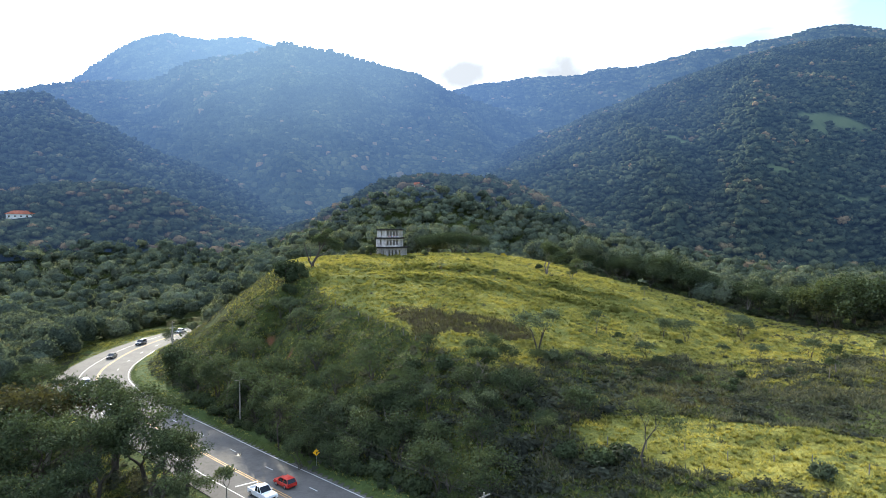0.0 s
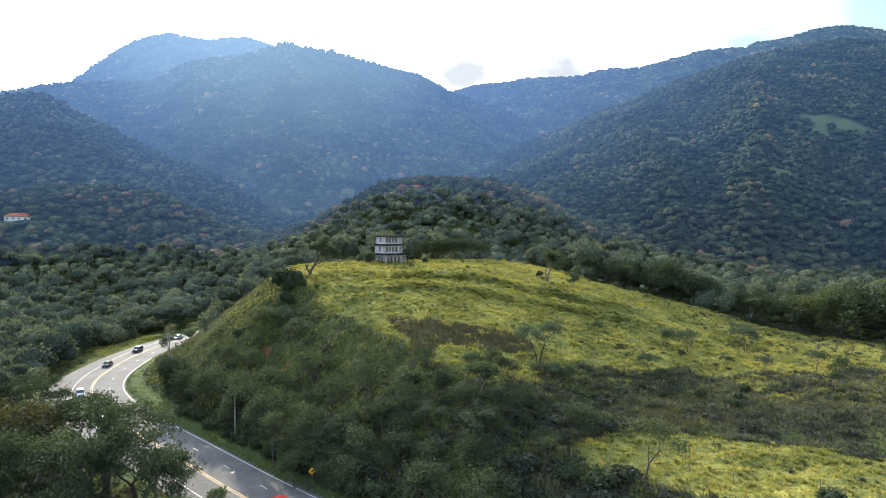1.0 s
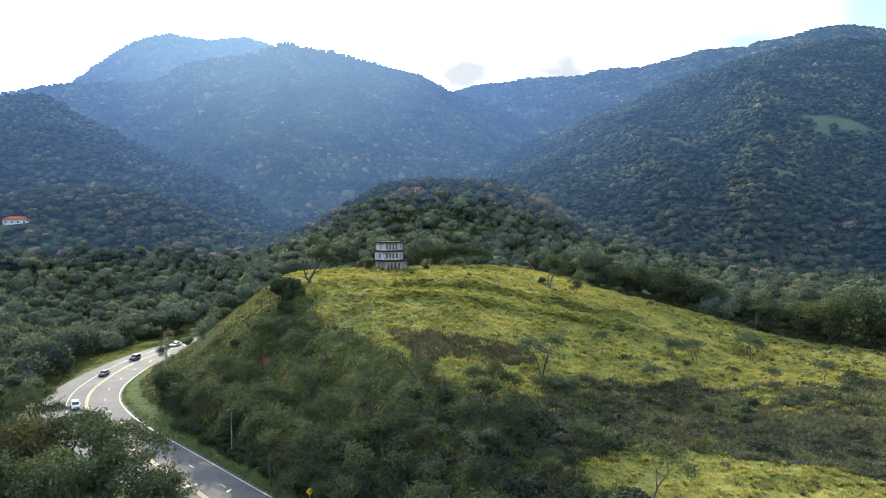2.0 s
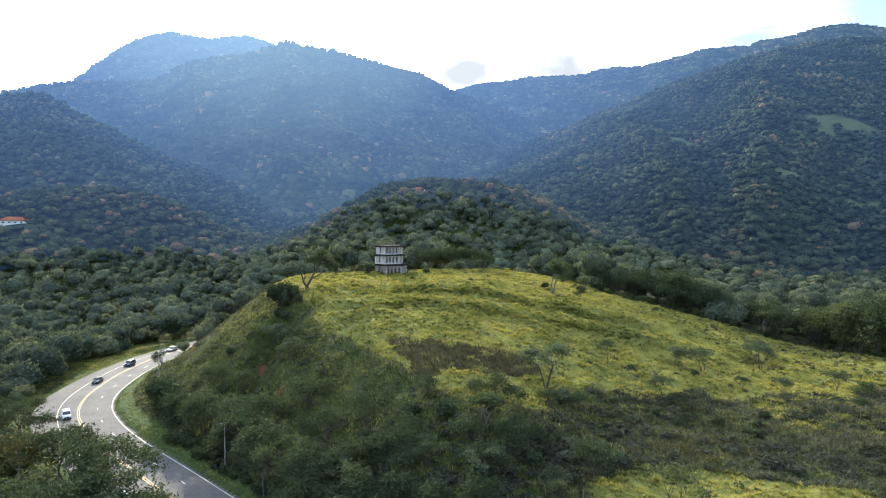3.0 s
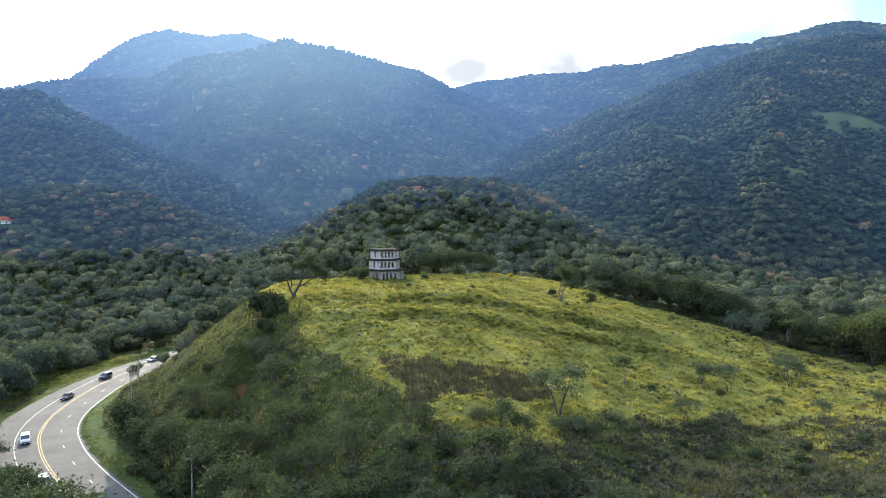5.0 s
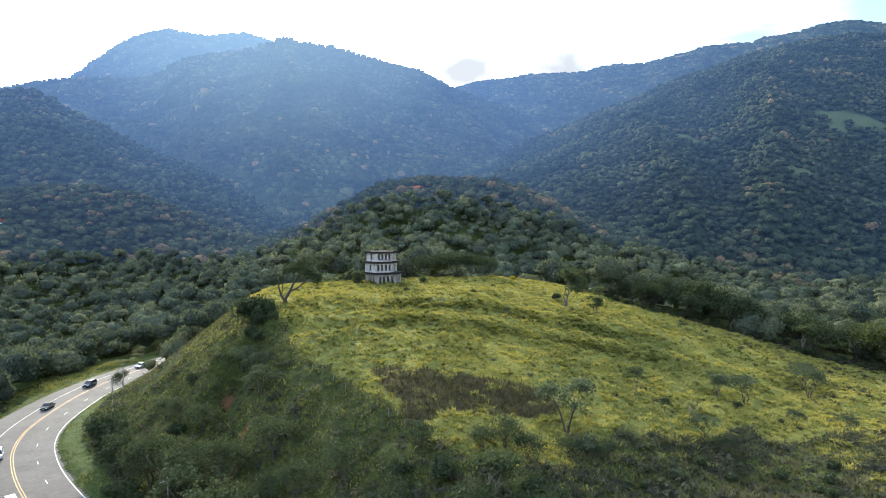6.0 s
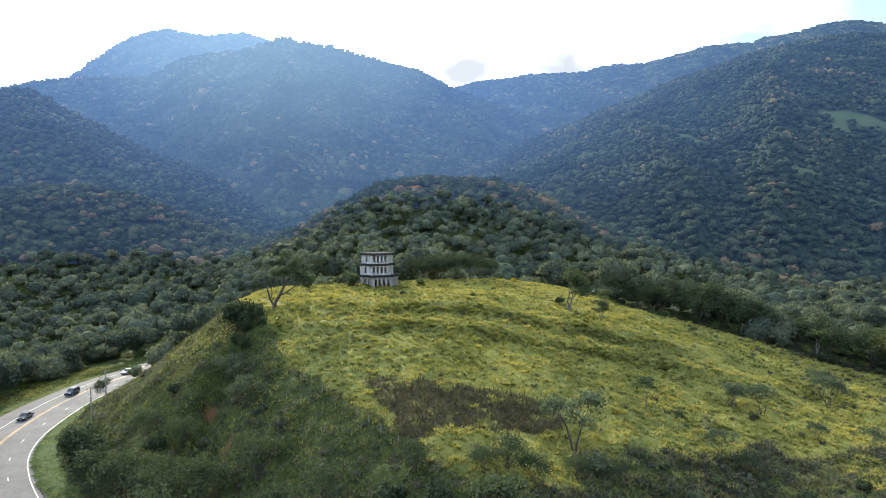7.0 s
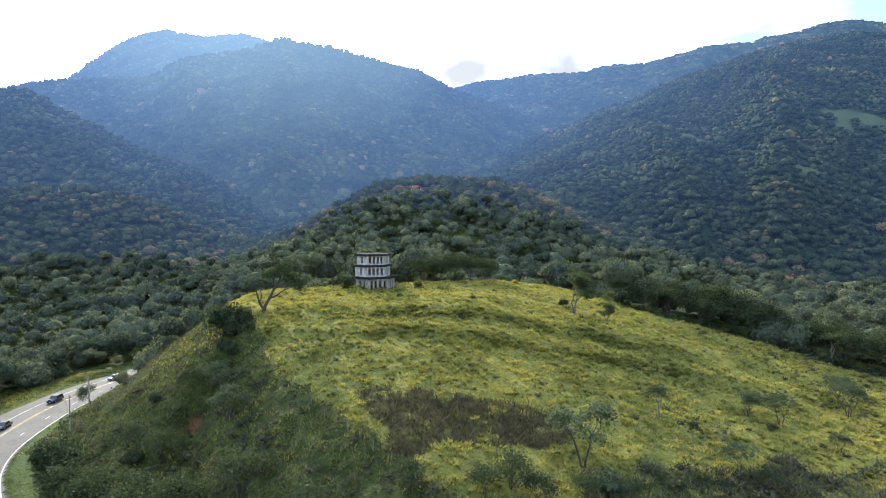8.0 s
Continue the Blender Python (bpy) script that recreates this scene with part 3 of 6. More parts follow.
def land(x, y, rough=True):
    """Height of the ground."""
    x, y = np.asarray(x, float), np.asarray(y, float)
    d, side, k = road_offset(x, y)
    di = d - INNER_W
    do = d - OUTER_W[k]
    west = ROAD_Z - 0.1 + 0.06 * np.clip(di, 0, 5) + 0.78 * sp(di - 5, 1.5)
    south = -12.4 - 0.47 * (-89 - y)
    hill = smin(smin(hill_top(x, y), south, 1.5), west, 1.5)
    # a gully and a spur on the steep bank
    gl = (x + 25.2 + 1.2 * np.sin(y / 5.0)) / np.where(x < -25.2, 4.2, 5.2)
    hill = hill - 6.2 * np.exp(-gl ** 2) * np.clip((-39 - y) / 9, 0, 1) * np.clip(di / 12, 0, 1)
    sl = x + 32.0 + 0.10 * (y + 45)
    hill = hill + 1.3 * np.exp(-(sl / 3.6) ** 2) * np.clip((-30 - y) / 8, 0, 1) * np.clip(di / 10, 0, 1)
    low_road = ROAD_Z - 0.1 + 0.36 * sp(di - 4, 1.5)
    low = -22.8 - 0.22 * sp(y - 30, 10) + 0.012 * (x - 60)
    low = np.maximum(low, -36 + 0 * x)
    inner = smax(hill, smin(low, low_road, 1.5), 1.2)
    outer = ROAD_Z - 0.15 - 0.10 * np.clip(do, 0, 40) + 0.30 * sp(-x - 128, 8) * np.clip((60 - y) / 80, 0, 1)
    outer = np.maximum(outer, -38)
    z = np.where(side > 0, inner, outer)
    on = (side > 0) & (di < 0.4) | (side <= 0) & (do < 0.6)
    z = np.where(on, ROAD_Z - 0.12, z)
    far = smax(z, mountains(x, y), 4.0)
    z = np.where((y > 60) | (x < -150) | (x > 170), far, z)
    if rough:
        off = np.clip(np.minimum(di, do) / 6, 0, 1)
        tuss = 1 - np.abs(vnoise(x / 2.6 + 0.4 * vnoise(x / 6, y / 6, 14), y / 2.0, 12)) * 2
        z = z + off * (0.35 * fbm(x / 9, y / 9, 2, 3) + 0.36 * tuss + 0.12 * fbm(x / 1.7, y / 1.7, 4, 2))
    return z


EDGE_X, EDGE_Y = (-60, 40, 62, 82, 104, 117, 130, 139, 150, 200, 260), (40, 58, 46, 20, 13, -2, -13, -27, -44, -92, -120)      # where the woods end at the pasture


def cover(x, y):
    """What grows where: pasture, verge, brown weeds, bare earth; each 0 to 1."""
    d, side, k = road_offset(x, y)
    di = d - INNER_W
    wob = 2.5 * fbm(x / 7, y / 7, 31, 3)
    edge = np.interp(y, (-92, -84, -70, -58, -40, -32, -20, 10), (14, 10.5, -1, -11, -19, -30, -36, -40))     # fence line along the crest
    top = np.clip((x - edge + 0.4 * wob) / 2.0, 0, 1) * np.clip((y + 90.5 + 0.06 * (x - 20) + 0.9 * wob) / 2.5, 0, 1)
    belt_top = np.interp(x, (20, 35, 56, 66, 76, 90, 112), (-82, -77, -69, -66, -64, -62, -60))
    belt_foot = np.interp(x, (30, 46, 63, 75, 82, 112), (-110, -100, -105, -110, -114, -124))
    low = np.clip((belt_foot - y + wob) / 3, 0, 1) * np.clip((di - 24 + wob) / 4, 0, 1)
    east = np.clip((x - 96 + 3 * wob) / 12, 0, 1) * np.clip((-y + 30) / 8, 0, 1)
    # a scrubby belt between the upper and the lower pasture
    belt = np.clip((x - 30) / 8, 0, 1) * np.clip((belt_top - y + 1.6 * wob) / 4, 0, 1) * np.clip((y - belt_foot + wob) / 3, 0, 1)
    belt = belt * np.interp(x, (62, 84), (1.0, 0.60))
    field = np.maximum(np.maximum(top, low), east) * (1 - 0.95 * np.clip(belt, 0, 1)) * (side > 0)
    field = field * np.clip((np.interp(x, EDGE_X, EDGE_Y) - 1 - y + wob) / 4, 0, 1) * (y < 62) * (x < 190)
    verge = np.clip(1.3 - np.abs(di - 2.5 - 0.5 * wob) / 3.0, 0, 1) * (side > 0) + 0.8 * np.clip(1.2 - np.abs(d - OUTER_W[k] - 2 - 0.4 * wob) / 2.4, 0, 1) * (side <= 0)
    u = (y + 84) - (x - 10) * 0.42
    ue = (y + 64.5) - (x - 10) * 0.03
    weed = np.clip((u + 0.5 * wob) / 1.0, 0, 1) * np.clip((-ue + 0.5 * wob) / 1.2, 0, 1) * np.clip((x - 2.5 + (y + 64) * 0.36 + 0.5 * wob) / 1.0, 0, 1) * np.clip((37 - x + wob) / 2, 0, 1)
    weed = weed * np.clip(1.25 + 1.3 * fbm(x / 2.4, y / 1.8, 87, 3), 0, 1)
    earth = np.maximum(np.clip(1.6 - np.hypot(x + 27, (y + 51.5) * 0.7) / 0.9, 0, 1), np.clip(1.5 - np.hypot(x + 19.5, (y + 66) * 0.4) / 0.6, 0, 1))
    return field, np.clip(verge, 0, 1) * (y < 60), weed, earth


def graded(lo, hi, a, b, step, grow):
    """Coordinates with an even step from a to b that widen outwards to lo and hi."""
    mid = list(np.arange(a, b + step / 2, step))
    s, v = step, mid[-1]
    while v < hi:
        s *= grow; v += s; mid.append(v)
    s, v = step, mid[0]
    while v > lo:
        s *= grow; v -= s; mid.insert(0, v)
    return np.array(mid)


def sheet(xs, ys):
    """Grid faces for len(ys) rows of len(xs)."""
    i = np.arange(len(ys) - 1)[:, None] * len(xs) + np.arange(len(xs) - 1)[None, :]
    i = i.ravel()
    return np.stack([i, i + 1, i + 1 + len(xs), i + len(xs)], 1)


gx = graded(-4200, 4200, -100, 118, 0.95, 1.06)
gy = graded(-3600, 4400, -132, 40, 0.95, 1.06)
GX, GY = np.meshgrid(gx, gy)
GZ = land(GX, GY)
G_FAR = np.hypot(GX - 12, GY + 185)
GZ = GZ - np.clip((G_FAR - 560) / 120, 0, 1) * (4 + 0.02 * G_FAR)        # the far ground lies under its woods
f_field, f_verge, f_weed, f_earth = cover(GX, GY)
ground = new("ground", mesh_from("ground", np.stack([GX, GY, GZ], -1).reshape(-1, 3), sheet(gx, gy), [MAT_GROUND], True,
                                 {"field": f_field.ravel(), "verge": f_verge.ravel(), "weed": f_weed.ravel(), "earth": f_earth.ravel()}))
tagged(ground, "hilly ground of yellow-green pasture, scrub and reddish earth", "ground", kind="structure")

# ---- road ----


def ribbon(name, offs_a, offs_b, z, mat, lo=0, hi=None, thick=0.0):
    """A strip along the road between two offsets (left positive)."""
    sl = slice(lo, hi)
    p, n = ROAD[sl], ROAD_LEFT[sl]
    a = p + n * np.broadcast_to(offs_a, len(ROAD))[sl][:, None]
    b = p + n * np.broadcast_to(offs_b, len(ROAD))[sl][:, None]
    m = len(p)
    rows = [np.column_stack([a, np.full(m, z)]), np.column_stack([b, np.full(m, z)])]
    rows += [np.column_stack([b, np.full(m, z - thick)]), np.column_stack([a, np.full(m, z - thick)])]
    v = np.concatenate(rows)
    i = np.arange(m - 1)
    f = [np.stack([q * m + i, ((q + 1) % 4) * m + i, ((q + 1) % 4) * m + i + 1, q * m + i + 1], 1) for q in range(4)]
    f = np.concatenate(f + [np.array([[0, m, 2 * m, 3 * m], [m - 1, 4 * m - 1, 3 * m - 1, 2 * m - 1]])])
    return mesh_from(name, v, f[:, ::-1], [mat])


road = new("road", ribbon("road", INNER_W, -OUTER_W, ROAD_Z, MAT_ASPHALT, thick=0.5))
tagged(road, "curving grey asphalt highway with worn lane markings", "road", kind="structure")
LINE_Z = ROAD_Z + 0.012
child("centre_line", ribbon("centre_line", 0.28, 0.13, LINE_Z, MAT_ORANGE_LINE, thick=0.01), road, "worn orange double centre line")
child("centre_line", ribbon("centre_line", -0.13, -0.28, LINE_Z, MAT_ORANGE_LINE, thick=0.01), road, "worn orange double centre line")
child("edge_line", ribbon("edge_line", INNER_W - 0.70, INNER_W - 0.88, LINE_Z, MAT_WHITE_LINE, thick=0.01), road, "white edge line")
child("edge_line", ribbon("edge_line", -4.25, -4.4, LINE_Z, MAT_WHITE_LINE, thick=0.01), road, "white edge line")
for k in range(20, len(ROAD) - 6, 6):
    child("lane_dash", ribbon("lane_dash", 4.12, 3.96, LINE_Z, MAT_WHITE_LINE, k, k + 2, 0.01), road)
kerb = new("kerb", ribbon("kerb", INNER_W + 0.32, INNER_W + 0.02, ROAD_Z + 0.14, MAT_KERB, thick=0.5))
tagged(kerb, "low mossy concrete kerb along the road", "kerb", kind="structure")


def bar_on_road(x0, y0, x1, y1, w):
    bm = bmesh.new()
    dx, dy = x1 - x0, y1 - y0
    ln = math.hypot(dx, dy); nx, ny = -dy / ln * w / 2, dx / ln * w / 2
    vs = [bm.verts.new((px, py, LINE_Z + 0.004 - q)) for q in (0, 0.01) for px, py in ((x0 + nx, y0 + ny), (x0 - nx, y0 - ny), (x1 - nx, y1 - ny), (x1 + nx, y1 + ny))]
    bm.faces.new(vs[:4]); bm.faces.new(vs[7:3:-1])
    for i in range(4):
        bm.faces.new((vs[i], vs[i + 4], vs[(i + 1) % 4 + 4], vs[(i + 1) % 4]))
    return bm


part("road_bar", bar_on_road(-30.6, -98.6, -27.2, -96.4, 0.35), MAT_WHITE_LINE, road, "white painted bar across the shoulder")
part("road_bar", bar_on_road(-17.4, -112.2, -14.6, -110.4, 0.35), MAT_WHITE_LINE, road, "white painted bar across the shoulder")
manhole = bmesh.new()
bmesh.ops.create_cone(manhole, cap_ends=True, segments=20, radius1=0.6, radius2=0.6, depth=0.02, matrix=Matrix.Translation((-20.8, -99.2, LINE_Z)))
part("manhole_cover", manhole, MAT_TRIM, road, "dark round manhole cover")

# ---- woods ----
HOUSE_SPOTS = ((-268.0, 223.0, 11.0), (7.5, 291.0, 7.0))
WOOD_EYE = np.array((12.0, -185.0))


def meadow_mask(x, y):
    """Clearings on the far slopes."""
    out = np.zeros(np.shape(x))
    for cx, cy, rx, ry in ((353, 607, 22, 34), (558, 584, 40, 26), (510, 543, 16, 12), (373, 394, 17, 9), (303, 328, 9, 7), (422, 363, 26, 9), (160, 405, 6, 14)):
        r = np.hypot((x - cx) / rx, (y - cy) / ry) + 0.45 * fbm(x / 25, y / 25, 51, 3)
        out = np.maximum(out, np.clip((1.05 - r) / 0.25, 0, 1))
    return out


def unit_sphere(sub):
    bm = bmesh.new()
    bmesh.ops.create_icosphere(bm, subdivisions=sub, radius=1.0)
    v = np.array([p.co[:] for p in bm.verts]); f = np.array([[q.index for q in t.verts] for t in bm.faces])
    bm.free()
    return v, f


def crown_proto(g, leaves, size, squash=0.75, lump=0.22, core=0.90, low=-0.45, inner=0.86, fine=2, wild=0.8, corners=4):
    """A lumpy leafy crown of radius about 1 round the origin: a dark core and many leaf sprays over it."""
    v, f = unit_sphere(fine)
    bumps = g.normal(size=(9, 3)); bumps /= np.linalg.norm(bumps, axis=1)[:, None]
    amp = g.uniform(0.3, 1.0, 9)

    def radius(d):
        c = d @ bumps.T
        return 0.82 + lump * ((np.exp(6 * (c - 1)) * amp).sum(1) - 0.4)
    scale = np.array((1, 1, squash))
    V, F = [], []
    n = 0
    if core:
        V.append(v * (radius(v) * core)[:, None] * scale); F.append(f); n = len(v)
    d = g.normal(size=(leaves * 3, 3)); d /= np.linalg.norm(d, axis=1)[:, None]
    d = d[d[:, 2] > low][:leaves]
    k = len(d)
    r = radius(d) * g.uniform(inner, 1.14, k)
    c = d * r[:, None] * scale
    nn = d + wild * g.normal(size=(k, 3)); nn /= np.linalg.norm(nn, axis=1)[:, None]
    a = np.cross(nn, g.normal(size=(k, 3))); a /= np.linalg.norm(a, axis=1)[:, None]
    b = np.cross(nn, a)
    s = size * g.uniform(0.6, 1.4, k)[:, None]
    if corners == 3:
        q = np.stack([c - a * s - b * s * 0.5, c + a * s - b * s * 0.4, c + b * s * 0.9], 1).reshape(-1, 3)
        V.append(q); F.append((n + np.arange(k) * 3)[:, None] + np.arange(3)[None, :])
        return np.concatenate(V), np.concatenate(F)
    q = np.stack([c - a * s - b * s * 0.3, c - b * s * 0.75 + nn * s * 0.25, c + a * s + b * s * 0.2, c + b * s * 0.7 - nn * s * 0.1], 1).reshape(-1, 3)
    i = n + np.arange(k) * 4
    V.append(q); F.append(np.concatenate([np.stack([i, i + 1, i + 2], 1), np.stack([i, i + 2, i + 3], 1)]))
    return np.concatenate(V), np.concatenate(F)


def scatter(name, protos, pos, rad, hgt, mat, g, tones=None, smooth=False):
    """One mesh of many crowns at the given places, with radii and height factors."""
    V, F, T = [], [], []
    n = 0
    ang = g.uniform(0, 2 * np.pi, len(pos)); pick = g.integers(0, len(protos), len(pos))
    tones = g.uniform(0, 1, len(pos)) if tones is None else tones
    for p, r, h, a, k, t in zip(pos, rad, hgt, ang, pick, tones):
        v, f = protos[k]
        c, s = math.cos(a), math.sin(a)
        w = np.empty_like(v)
        w[:, 0], w[:, 1], w[:, 2] = (v[:, 0] * c - v[:, 1] * s) * r, (v[:, 0] * s + v[:, 1] * c) * r, v[:, 2] * h
        V.append(w + p); F.append(f + n); T.append(np.full(len(v), t)); n += len(v)
    return mesh_from(name, np.concatenate(V), np.concatenate(F), [mat], smooth, {"tone": np.concatenate(T)})


def jitter_grid(g, x0, x1, y0, y1, cell, jit=0.8):
    xs, ys = np.meshgrid(np.arange(x0, x1, cell), np.arange(y0, y1, cell))
    return xs.ravel() + g.uniform(-jit / 2, jit / 2, xs.size) * cell, ys.ravel() + g.uniform(-jit / 2, jit / 2, xs.size) * cell


def wooded(x, y):
    """1 where the near woods stand."""
    d, side, k = road_offset(x, y)
    out_side = (side <= 0) & (d - OUTER_W[k] > 5.5 + 7 * np.clip((y + 12) / 10, 0, 1) * np.clip((62 - y) / 10, 0, 1) + 3 * fbm(x / 12, y / 12, 71, 2))
    edge_n = 24 + 0.42 * np.clip(x, -40, 60) + 4 * vnoise(x / 14, y * 0, 73)        # behind the crest
    edge_e = np.interp(x, EDGE_X, EDGE_Y) + 3 + 5 * vnoise(x / 11, y * 0, 75)
    in_side = (side > 0) & (y > np.where(x < 40, edge_n, edge_e)) & ((d - INNER_W > 5) | (y > 70))
    west = (side > 0) & (x < -48) & (y > 2) & (d - INNER_W > 5)
    return out_side | in_side | west


def dome_proto(g, sub, lumps, leaves=0, size=0.1, squash=0.8, low=-0.35):
    """A broad forest crown of radius about 1: rounded boughs with dark creases between, and a few loose leaf sprays."""
    v, f = unit_sphere(sub)
    b = g.normal(size=(lumps, 3)); b[:, 2] = np.abs(b[:, 2]) * 0.9 - 0.15; b /= np.linalg.norm(b, axis=1)[:, None]
    amp = g.uniform(0.75, 1.12, lumps)

    def radius(d):
        return 0.60 + 0.42 * (amp * np.exp(-(1 - d @ b.T) * 8.0)).max(1)
    scale = np.array((1, 1, squash))
    keep = v[f].mean(1)[:, 2] > low
    ids = np.unique(f[keep]); remap = np.zeros(len(v), int); remap[ids] = np.arange(len(ids))
    V, F = [v[ids] * (radius(v[ids]) * (0.90 if leaves else 1.0) * (1 + g.normal(0, 0.05, len(ids))))[:, None] * scale], [remap[f[keep]]]
    if leaves:
        d = g.normal(size=(leaves * 3, 3)); d /= np.linalg.norm(d, axis=1)[:, None]
        d = d[d[:, 2] > -0.1][:leaves]
        k = len(d)
        c = d * (radius(d) * g.uniform(0.86, 1.12, k))[:, None] * scale
        nn = d + 0.7 * g.normal(size=(k, 3)); nn /= np.linalg.norm(nn, axis=1)[:, None]
        a = np.cross(nn, g.normal(size=(k, 3))); a /= np.linalg.norm(a, axis=1)[:, None]
        w = np.cross(nn, a); q = size * g.uniform(0.6, 1.4, k)[:, None]
        V.append(np.stack([c - a * q - w * q * 0.5, c + a * q - w * q * 0.4, c + w * q * 0.9], 1).reshape(-1, 3))
        F.append(len(ids) + np.arange(k * 3).reshape(-1, 3))
    return np.concatenate(V), np.concatenate(F)


def far_proto(g, sides=6):
    """A small crown for the far slopes: two uneven rings and a top."""
    a = np.arange(sides) * 2 * np.pi / sides
    r0, r1 = g.uniform(0.85, 1.15, sides), g.uniform(0.55, 0.85, sides)
    v = np.concatenate([np.stack([r0 * np.cos(a), r0 * np.sin(a), g.uniform(-3.0, -2.4, sides)], 1), np.stack([r1 * np.cos(a + 0.5), r1 * np.sin(a + 0.5), g.uniform(0.35, 0.65, sides)], 1), [(0.1, 0, 0.85)]])
    i = np.arange(sides); j = (i + 1) % sides
    return v, np.concatenate([np.stack([i, j, sides + i], 1), np.stack([j, sides + j, sides + i], 1), np.stack([sides + i, sides + j, 0 * i + 2 * sides], 1)])


def many(protos, pos, rad, hgt, tones, g):
    """Arrays of many crowns at the given places."""
    V, F, T = [], [], []
    n = 0
    ang = g.uniform(0, 2 * np.pi, len(pos)); pick = g.integers(0, len(protos), len(pos))
    for k, (v, f) in enumerate(protos):
        m = pick == k
        if not m.any():
            continue
        c, s, r, p = np.cos(ang[m])[:, None], np.sin(ang[m])[:, None], rad[m][:, None], pos[m]
        w = np.stack([(v[:, 0] * c - v[:, 1] * s) * r + p[:, :1], (v[:, 0] * s + v[:, 1] * c) * r + p[:, 1:2], v[:, 2] * hgt[m][:, None] + p[:, 2:]], -1)
        q = int(m.sum())
        V.append(w.reshape(-1, 3)); F.append((f[None] + n + (np.arange(q) * len(v))[:, None, None]).reshape(-1, 3))
        T.append(np.repeat(tones[m], len(v))); n += q * len(v)
    return np.concatenate(V), np.concatenate(F), np.concatenate(T)


def rings(g, r0, r1, cell, half=42.5):
    """Jittered places in rings about the valley's mouth, one to each cell."""
    xs, ys = [], []
    r = r0
    while r < r1:
        st = cell / r
        a = np.arange(-radians(half), radians(half), st) + g.uniform(0, st)
        a = a + g.uniform(-0.45, 0.45, len(a)) * st
        q = r + g.uniform(-0.55, 0.55, len(a)) * cell
        xs.append(WOOD_EYE[0] + q * np.sin(a)); ys.append(WOOD_EYE[1] + q * np.cos(a))
        r += cell
    return np.concatenate(xs), np.concatenate(ys)


def range_of(x, y, k):
    """True where range k is the one that shows, on its near side."""
    own = range_height(k, x, y)
    rest = np.max([range_height(j, x, y) for j in range(len(RANGES)) if j != k], axis=0)
    return (own > rest - 3) & (own > -34) & (y < RANGES[k][0] + 0.12 * RANGES[k][1])


g = np.random.default_rng(5)
PROTOS_NEAR = [dome_proto(np.random.default_rng(100 + i), 2, 14, 400, 0.080, 0.9, -0.5) for i in range(8)]
PROTOS_MID = [dome_proto(np.random.default_rng(150 + i), 2, 12, 70, 0.115, 0.9, -0.3) for i in range(8)]
PROTOS_FAR = [dome_proto(np.random.default_rng(180 + i), 1, 7, 0, low=-0.5) for i in range(8)]
PROTOS_FARTHEST = [far_proto(np.random.default_rng(190 + i)) for i in range(6)]
NEAR_REACH = 430.0


def canopy_sheet(k, r0, r1, grow, step):
    """The shaded floor of the woods on one range, under its crowns."""
    rs = [r0]
    while rs[-1] < r1:
        rs.append(rs[-1] * (1 + grow))
    az = np.radians(np.arange(-43, 43 + step, step))
    R, A = np.meshgrid(np.array(rs), az, indexing="ij")
    x, y = WOOD_EYE[0] + R * np.sin(A), WOOD_EYE[1] + R * np.cos(A)
    use = range_of(x, y, k)
    med = meadow_mask(x, y)
    z = land(x, y, False) + 3.0
    z[0] -= 14.0        # the front edge runs down into the ground
    f = sheet(az, rs)[:, ::-1]
    f = f[use.ravel()[f].any(1)]
    ids = np.unique(f)
    remap = np.zeros(x.size, np.int32); remap[ids] = np.arange(len(ids))
    f = remap[f]
    return np.stack([x, y, z], -1).reshape(-1, 3)[ids], np.concatenate([f[:, [0, 1, 2]], f[:, [0, 2, 3]]]), med.ravel()[ids]


